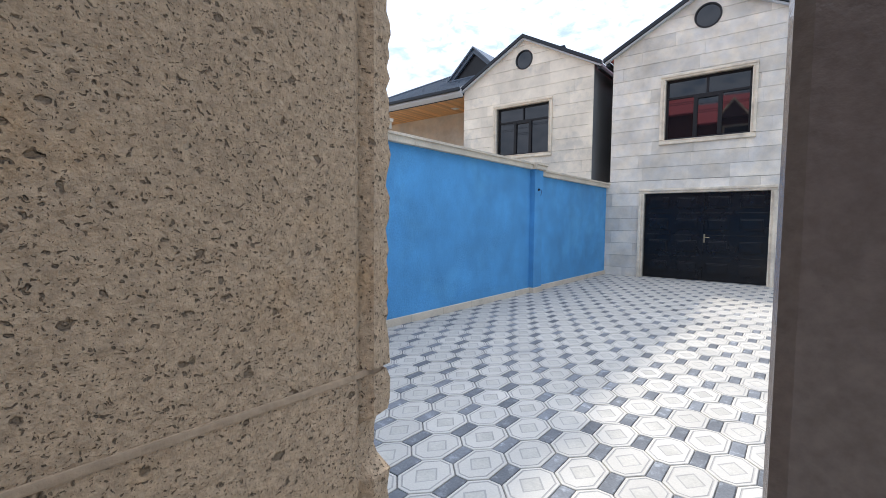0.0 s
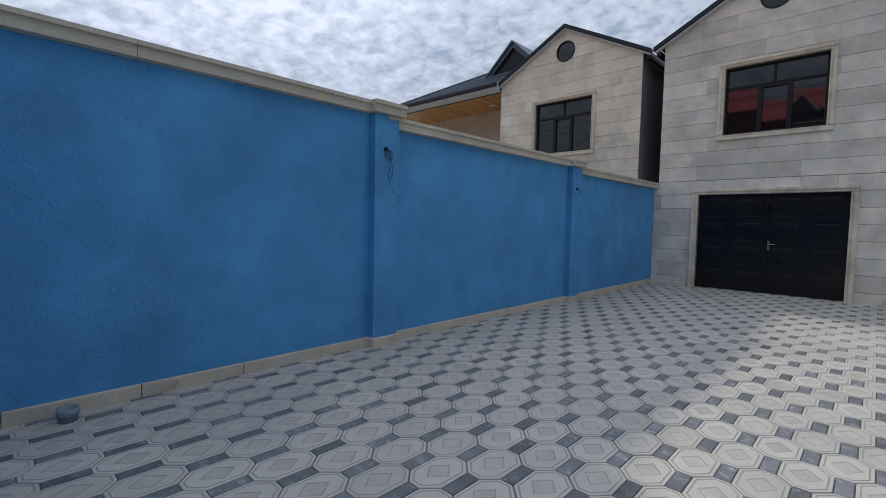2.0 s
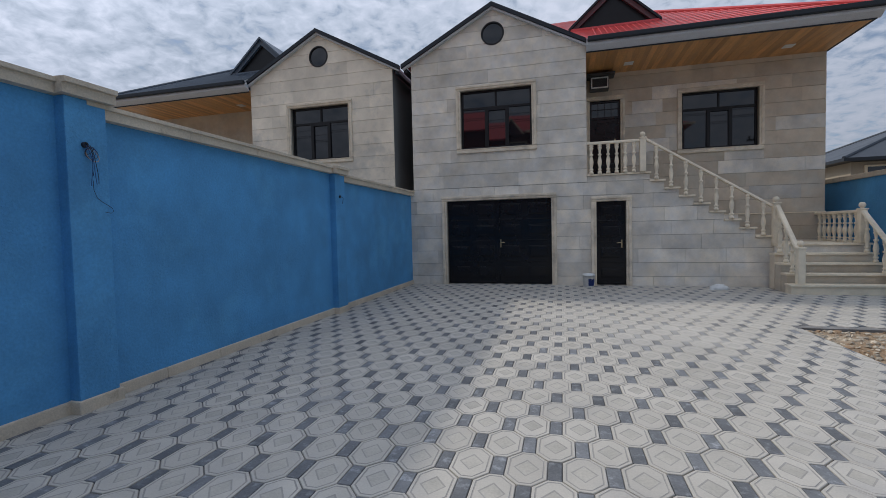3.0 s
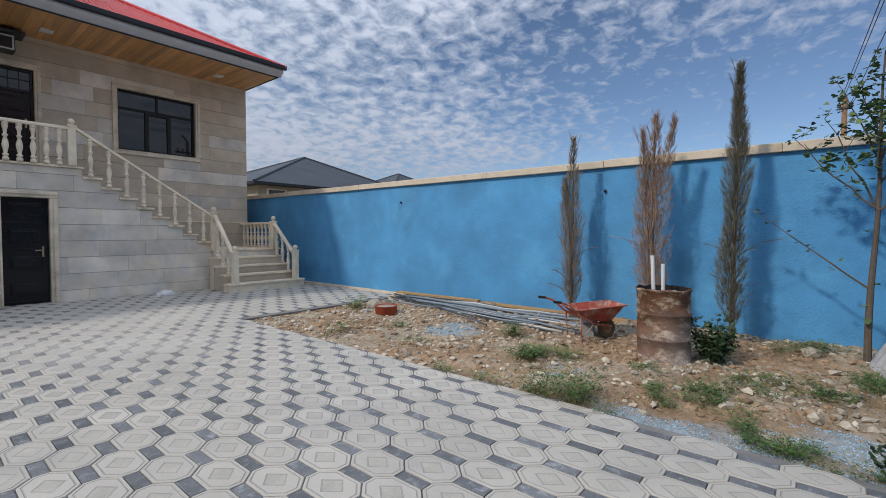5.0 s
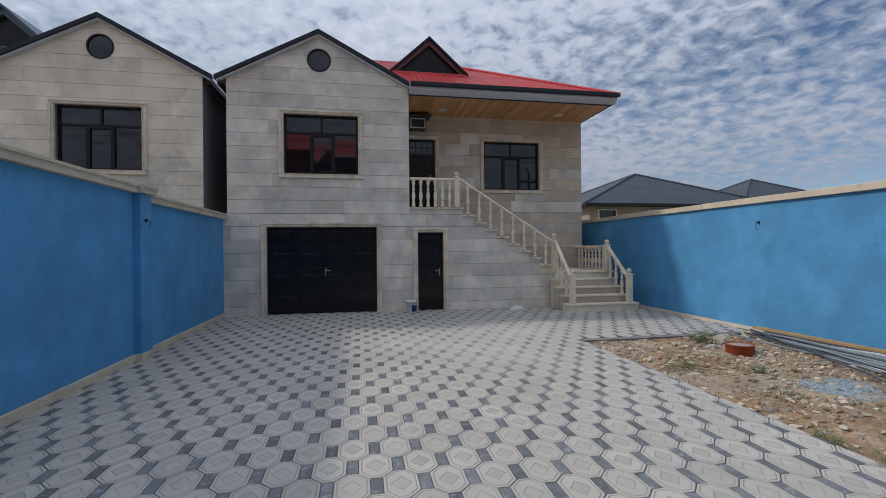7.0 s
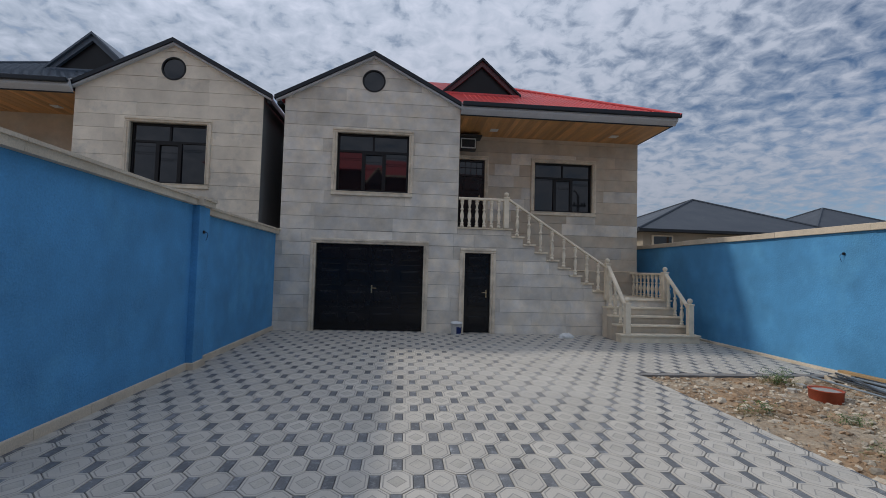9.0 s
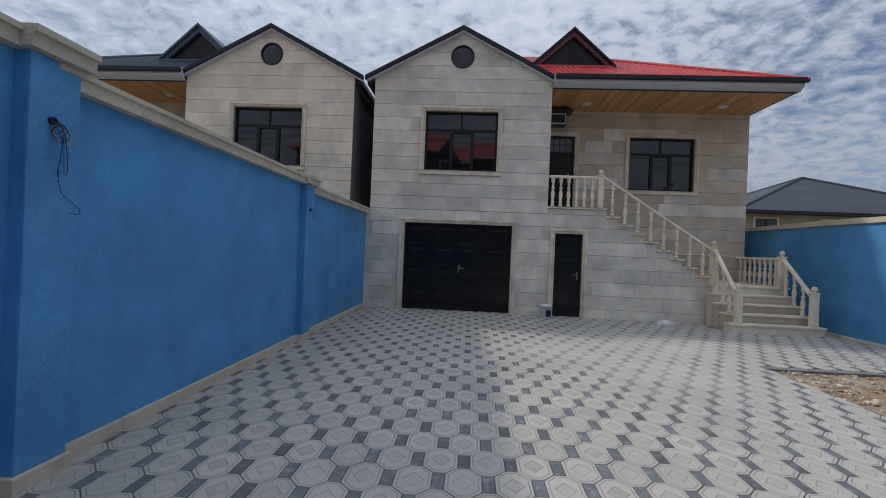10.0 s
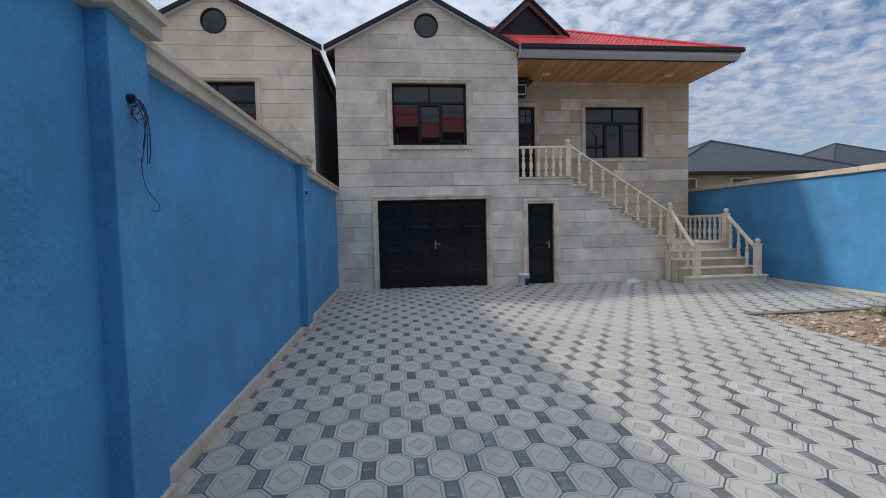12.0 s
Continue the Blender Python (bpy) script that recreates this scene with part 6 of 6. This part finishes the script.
broken_tiles()
ob = empty("plastic_bucket", (5.08, 0.43, soil_z(5.08, 0.43)), "pale blue-white plastic bucket standing on the soil", "bucket")
part("tub", lathe(bmesh.new(), [(0.10, 0), (0.105, 0.01), (0.13, 0.24), (0.14, 0.242), (0.14, 0.26), (0.125, 0.26), (0.122, 0.23), (0.095, 0.03), (0.01, 0.025)], 24), M_WHITE, ob, smooth=True)
part("bail_handle", tube(bmesh.new(), [(0.135 * math.cos(a), 0.11 * math.sin(a), 0.25 - 0.07 * math.sin(a)) for a in [math.pi * i / 10 for i in range(11)]], 0.003, 6), M_STEEL, ob)

# ---- distance ----


def far_house(name, x, y, w, d, eave, apex, label):
    ob = empty(name, label=label, category="house", group="grey-roofed houses beyond the wall")
    part("wall", boxbm(x - w / 2 + 0.5, x + w / 2 - 0.5, y - d / 2 + 0.5, y + d / 2 - 0.5, -0.1, eave), M_WALLFAR, ob)
    bm = bmesh.new()
    k = w / 2
    pts = [(x - w / 2, y - d / 2, eave), (x + w / 2, y - d / 2, eave), (x + w / 2, y + d / 2, eave), (x - w / 2, y + d / 2, eave), (x - w / 2 + k, y, apex), (x + w / 2 - k + 0.02, y, apex)]
    vs = [bm.verts.new(p) for p in pts]
    for q in ((0, 1, 5, 4), (2, 3, 4, 5), (1, 2, 5), (3, 0, 4), (0, 3, 2, 1)):
        bm.faces.new([vs[i] for i in q])
    roof = part("roof", bm, M_ROOF_GREY, ob)
    bm = bmesh.new()
    for a, b in ((0, 4), (1, 5), (2, 5), (3, 4)):
        tube(bm, [pts[a], pts[b]], 0.08, 6)
    part("hip_cap", bm, M_ROOF_GREY, roof)
    part("gutter", boxbm(x - w / 2 - 0.05, x + w / 2 + 0.05, y - d / 2 - 0.1, y + d / 2 + 0.1, eave - 0.15, eave - 0.01), M_EDGE, ob)
    n = int(w / 3)
    for i in range(n):
        wx = x - w / 2 + w * (i + 0.5) / n
        win = part("window", boxbm(wx - 0.6, wx + 0.6, y - d / 2 + 0.44, y - d / 2 + 0.52, eave - 1.45, eave - 0.30), M_TRIM, ob)
        part("pane", boxbm(wx - 0.5, wx + 0.5, y - d / 2 + 0.42, y - d / 2 + 0.4395, eave - 1.37, eave - 0.38), M_GLASS, win)


far_house("grey_house", 17.85, 29.0, 12.6, 10.0, 4.08, 6.58, "low beige house with a dark grey hipped metal roof")
far_house("grey_house", 31.0, 33.0, 10.5, 9.5, 4.7, 7.08, "distant beige house with a dark grey hipped roof")


M_BROWN_WALL = mat("brown_red_render", (0.16, 0.060, 0.045), 0.85, 0.15, 0.8)


def house_across_street():
    """Stands behind the walk's start; the front windows mirror it."""
    ob = empty("red_roofed_house", label="two-storey beige house with a red metal roof across the street", category="house")
    part("wall", boxbm(-15, 9, -18, -10, -0.1, 8.5), M_BROWN_WALL, ob)
    bm = bmesh.new()
    vs = [bm.verts.new(p) for p in ((-15.6, -18.6, 8.5), (9.6, -18.6, 8.5), (9.6, -9.4, 8.5), (-15.6, -9.4, 8.5), (-11, -14, 11.0), (5, -14, 10.6))]
    for q in ((0, 1, 5, 4), (2, 3, 4, 5), (1, 2, 5), (3, 0, 4), (0, 3, 2, 1)):
        bm.faces.new([vs[i] for i in q])
    part("roof", bm, M_ROOF_RED, ob)
    part("fascia", boxbm(-2.2, 9.6, -9.40, -9.34, 8.42, 8.56), M_TRIM, ob)
    bm = bmesh.new()
    prism(bm, [(-4.0, 8.3), (-2.4, 8.3), (-3.2, 9.4)], "y", -12.0, -9.3)
    gable = part("gable", bm, M_DORMER, ob)
    for s in (-1, 1):
        bm = bmesh.new()
        prism(bm, [(-3.2, 9.34), (-3.2, 9.50), (-3.2 + s * 0.95, 8.3), (-3.2 + s * 0.82, 8.3)], "y", -9.29, -9.1)
        part("verge_board", bm, M_TRIM, gable)
    for x in (-12, -8.5, -3, 2, 6):
        for z in (1.0, 4.2, 6.4):
            win = part("window", boxbm(x - 0.9, x + 0.9, -10.06, -9.98, z, z + 1.5), M_TRIM, ob)
            part("pane", boxbm(x - 0.78, x + 0.78, -9.979, -9.96, z + 0.12, z + 1.38), M_GLASS, win)


house_across_street()

M_POLE = mat("creosoted_pole", (0.30, 0.17, 0.08), 0.8, 0.2)
ob = empty("utility_pole", (28.0, 0.4, -0.1), "wooden utility pole with insulators and overhead wires", "pole")
part("mast", tube(bmesh.new(), [(0, 0, 0), (0, 0, 7.75)], 0.13, 10, 0.10), M_POLE, ob)
part("hook_plate", boxbm(-0.13, 0.13, -0.20, 0.20, 7.28, 7.36), M_DARKGREY, ob)
for k, z in ((-0.22, 7.36), (0.2, 7.36), (0.0, 7.74)):
    part("insulator", lathe(bmesh.new(), [(0.04, 0), (0.10, 0.03), (0.07, 0.1), (0.10, 0.14), (0.03, 0.24)], 10, (0, k, z)), M_DARKGREY, ob)
    part("wire", tube(bmesh.new(), [(-58 * t, k - 2.2 * t, z + 0.2 + 0.3 * t - 1.2 * t * (1 - t)) for t in [i / 16 for i in range(17)]], 0.013, 5), M_CABLE, ob)

ob = empty("street_pole", (12.5, -5.0, -0.1), "dark street pole with a lamp arm beside the road outside", "pole")
part("mast", tube(bmesh.new(), [(0, 0, 0), (0, 0, 7.6)], 0.12, 10, 0.08), M_DARKGREY, ob)
part("lamp_arm", tube(bmesh.new(), [(0, 0, 7.55), (-0.15, 0, 7.8), (-0.35, 0, 7.95)], 0.06, 8), M_DARKGREY, ob)
part("cross_arm", boxbm(-0.75, 0.6, -0.05, 0.05, 6.75, 6.87), M_DARKGREY, ob)
for k in (-0.6, -0.3, 0.3, 0.5):
    part("insulator", lathe(bmesh.new(), [(0.04, 0), (0.07, 0.03), (0.05, 0.1), (0.07, 0.14), (0.03, 0.2)], 10, (k, 0, 6.87)), M_DARKGREY, ob)

# ---- paving tiles ----
AX, AY = 0.16632, 0.29593        # half steps of the pattern across and along
SX, SY = 0.0850, 0.2120          # the dark rectangle
TURN_TILES = radians(0.078)
TILE0 = Vector((-0.1933, -0.0415))
tc, ts = math.cos(TURN_TILES), math.sin(TURN_TILES)
pavement = bpy.data.objects["pavement"]


def octagon(g=0.003):
    w, h = AX - SX / 2 - g, AY - SY / 2 - g
    return [(w, -SY / 2 + g), (w, SY / 2 - g), (SX / 2 - g, h), (-SX / 2 + g, h), (-w, SY / 2 - g), (-w, -SY / 2 + g), (-SX / 2 + g, -h), (SX / 2 - g, -h)]


def shrink(pts, d):
    k = [max(abs(p[0]) for p in pts), max(abs(p[1]) for p in pts)]
    return [(p[0] * (1 - d / k[0]), p[1] * (1 - d / k[1])) for p in pts]


def oct_faces(bm, at=lambda p, z: (p[0], p[1], z)):
    o = octagon()
    rings = [(o, -0.022), (o, -0.003), (shrink(o, 0.003), 0.0), (shrink(o, 0.016), 0.0), (shrink(o, 0.019), -0.002), (shrink(o, 0.023), -0.002), (shrink(o, 0.026), 0.0)]
    vs = [[bm.verts.new(at(p, z)) for p in ring] for ring, z in rings]
    slots = (0, 0, 1, 1, 1, 1)
    for k, (a, b) in enumerate(zip(vs, vs[1:])):
        for i in range(8):
            bm.faces.new((a[i], a[(i + 1) % 8], b[(i + 1) % 8], b[i])).material_index = slots[k] if k != 2 else 0
    inner = vs[-1]
    dia = [(0.078, 0), (0, 0.097), (-0.078, 0), (0, -0.097)]
    d0 = [bm.verts.new(at(p, 0.0)) for p in dia]
    d1 = [bm.verts.new(at((p[0] * 0.84, p[1] * 0.84), -0.0012)) for p in dia]
    for k in range(4):
        r1, r2 = inner[2 * k], inner[2 * k + 1]
        n1 = inner[(2 * k + 2) % 8]
        bm.faces.new((d0[k], r1, r2))
        bm.faces.new((d0[k], r2, n1, d0[(k + 1) % 4]))
        bm.faces.new((d0[k], d0[(k + 1) % 4], d1[(k + 1) % 4], d1[k])).material_index = 1
    bm.faces.new(d1).material_index = 2


def dark_faces(bm, at=lambda p, z: (p[0], p[1], z), g=0.003):
    x, y = SX / 2 - g, SY / 2 - g
    q = [(x, -y), (x, y), (-x, y), (-x, -y)]
    rings = [(q, -0.022), (q, -0.004), (shrink(q, 0.004), -0.001)]
    vs = [[bm.verts.new(at(p, z)) for p in ring] for ring, z in rings]
    for a, b in zip(vs, vs[1:]):
        for i in range(4):
            bm.faces.new((a[i], a[(i + 1) % 4], b[(i + 1) % 4], b[i]))
    bm.faces.new(vs[-1])


def inside(poly):
    """Clips a tile to the paved area: the court, and the strip beside the house's end."""
    def cut(lims):
        p = poly
        for c in lims:
            p = clip(p, *c) if len(p) > 2 else p
        return p
    ymid = sum(p[1] for p in poly) / len(poly)
    xmax = WALL_R - 0.10 if ymid > PIT_Y else PIT_X
    p = cut([(-1, 0, -(WALL_L + 0.032)), (1, 0, xmax), (0, -1, 1.2), (0, 1, YM if xmax > 4 else YM)])
    if sum(q[0] for q in poly) / len(poly) > PIT_X + 0.02 and len(p) > 2:
        p = clip(p, 0, -1, -PIT_Y)
    return p


M_OCT_I = mat("white_concrete_tile_far", (0.505, 0.468, 0.41), 0.62, 0.10, 1.1, 80, 0.06, 0.2, 70, random_tint=0.06, island=True, second=(0.43, 0.405, 0.37), second_scale=0.8)
M_DARK_I = mat("blue_grey_tile_far", (0.155, 0.160, 0.168), 0.62, 0.22, 5.0, 60, 0.15, 0.2, 60, random_tint=0.25, island=True, second=(0.33, 0.342, 0.355), second_scale=12.0, second_cut=(0.53, 0.70))

for m in (M_OCT_I, M_DARK_I):
    dusted(m, DUST, DUST_COLOUR)


def paving():
    rnd = random.Random(77)
    b0 = bmesh.new()
    oct_faces(b0)
    first_oct = part("octagon_tile", b0, [M_OCT, M_OCT_RIM, M_OCT_DIA], pavement)
    b1 = bmesh.new()
    dark_faces(b1)
    first_dark = part("dark_tile", b1, M_DARK, pavement)
    oct_mesh, dark_mesh = first_oct.data, first_dark.data
    bpy.data.objects.remove(first_oct)
    bpy.data.objects.remove(first_dark)
    rest_o, rest_d, lines, inlays = bmesh.new(), bmesh.new(), bmesh.new(), bmesh.new()
    counts = [0, 0]
    for j in range(-8, 52):
        for i in range(-30, 52):
            lx, ly = i * AX, j * AY
            x, y = TILE0.x + lx * tc - ly * ts, TILE0.y + lx * ts + ly * tc
            if x < WALL_L - 0.2 or x > WALL_R + 0.2 or y < -1.4 or y > YM or (y > Y0 + 0.2) or (4.3 < x < 6.3 and y > 11.8):
                continue
            is_dark = (i + j) % 2 == 0
            dz = rnd.uniform(-0.0015, 0.0015)
            tilt = Euler((rnd.uniform(-0.004, 0.004), rnd.uniform(-0.004, 0.004), TURN_TILES + rnd.uniform(-0.006, 0.006)))
            shape = [(SX / 2 - 0.003, -SY / 2), (SX / 2 - 0.003, SY / 2), (-SX / 2 + 0.003, SY / 2), (-SX / 2 + 0.003, -SY / 2)] if is_dark else octagon()
            poly = [(x + p[0] * tc - p[1] * ts, y + p[0] * ts + p[1] * tc) for p in shape]
            cutp = inside(poly)
            if len(cutp) < 3:
                continue
            area = abs(sum(a[0] * b[1] - b[0] * a[1] for a, b in zip(cutp, cutp[1:] + cutp[:1]))) / 2
            full = abs(sum(a[0] * b[1] - b[0] * a[1] for a, b in zip(poly, poly[1:] + poly[:1]))) / 2
            if area < 0.0008:
                continue
            whole = area > full * 0.999
            if whole and 1.2 < y < 9.0 and x < PIT_X and counts[is_dark] < 300:
                counts[is_dark] += 1
                ob = new("dark_tile" if is_dark else "octagon_tile", dark_mesh if is_dark else oct_mesh)
                ob.parent = pavement
                ob.location, ob.rotation_euler = (x, y, dz), tilt
            elif whole:
                def at(p, z, x=x, y=y, dz=dz):
                    return (x + p[0] * tc - p[1] * ts, y + p[0] * ts + p[1] * tc, z + dz)
                (dark_faces if is_dark else oct_faces)(rest_d if is_dark else rest_o, at)
            else:
                prism(rest_d if is_dark else rest_o, cutp, "z", -0.022, dz)
                if not is_dark:      # the pattern runs on over a cut tile
                    o1, o2 = shrink(octagon(), 0.016), shrink(octagon(), 0.026)
                    bits = [(lines, [o1[k], o1[(k + 1) % 8], o2[(k + 1) % 8], o2[k]]) for k in range(8)]
                    bits.append((inlays, [(0.078, 0), (0, 0.097), (-0.078, 0), (0, -0.097)]))
                    for bm, bit in bits:
                        p = inside([(x + q[0] * tc - q[1] * ts, y + q[0] * ts + q[1] * tc) for q in bit])
                        if len(p) > 2 and abs(sum(a[0] * b[1] - b[0] * a[1] for a, b in zip(p, p[1:] + p[:1]))) > 0.0001:
                            prism(bm, p, "z", dz + 0.0002, dz + 0.001)
    for name, bm, ms in (("octagon_tiles", rest_o, [M_OCT_I, M_OCT_RIM, M_OCT_DIA]), ("dark_tiles", rest_d, M_DARK_I), ("tile_lines", lines, M_OCT_RIM), ("tile_inlays", inlays, M_OCT_DIA)):
        ob = part(name, bm, ms, pavement)
        tagged(ob, "further tiles of the same pattern", kind="stuff")


paving()
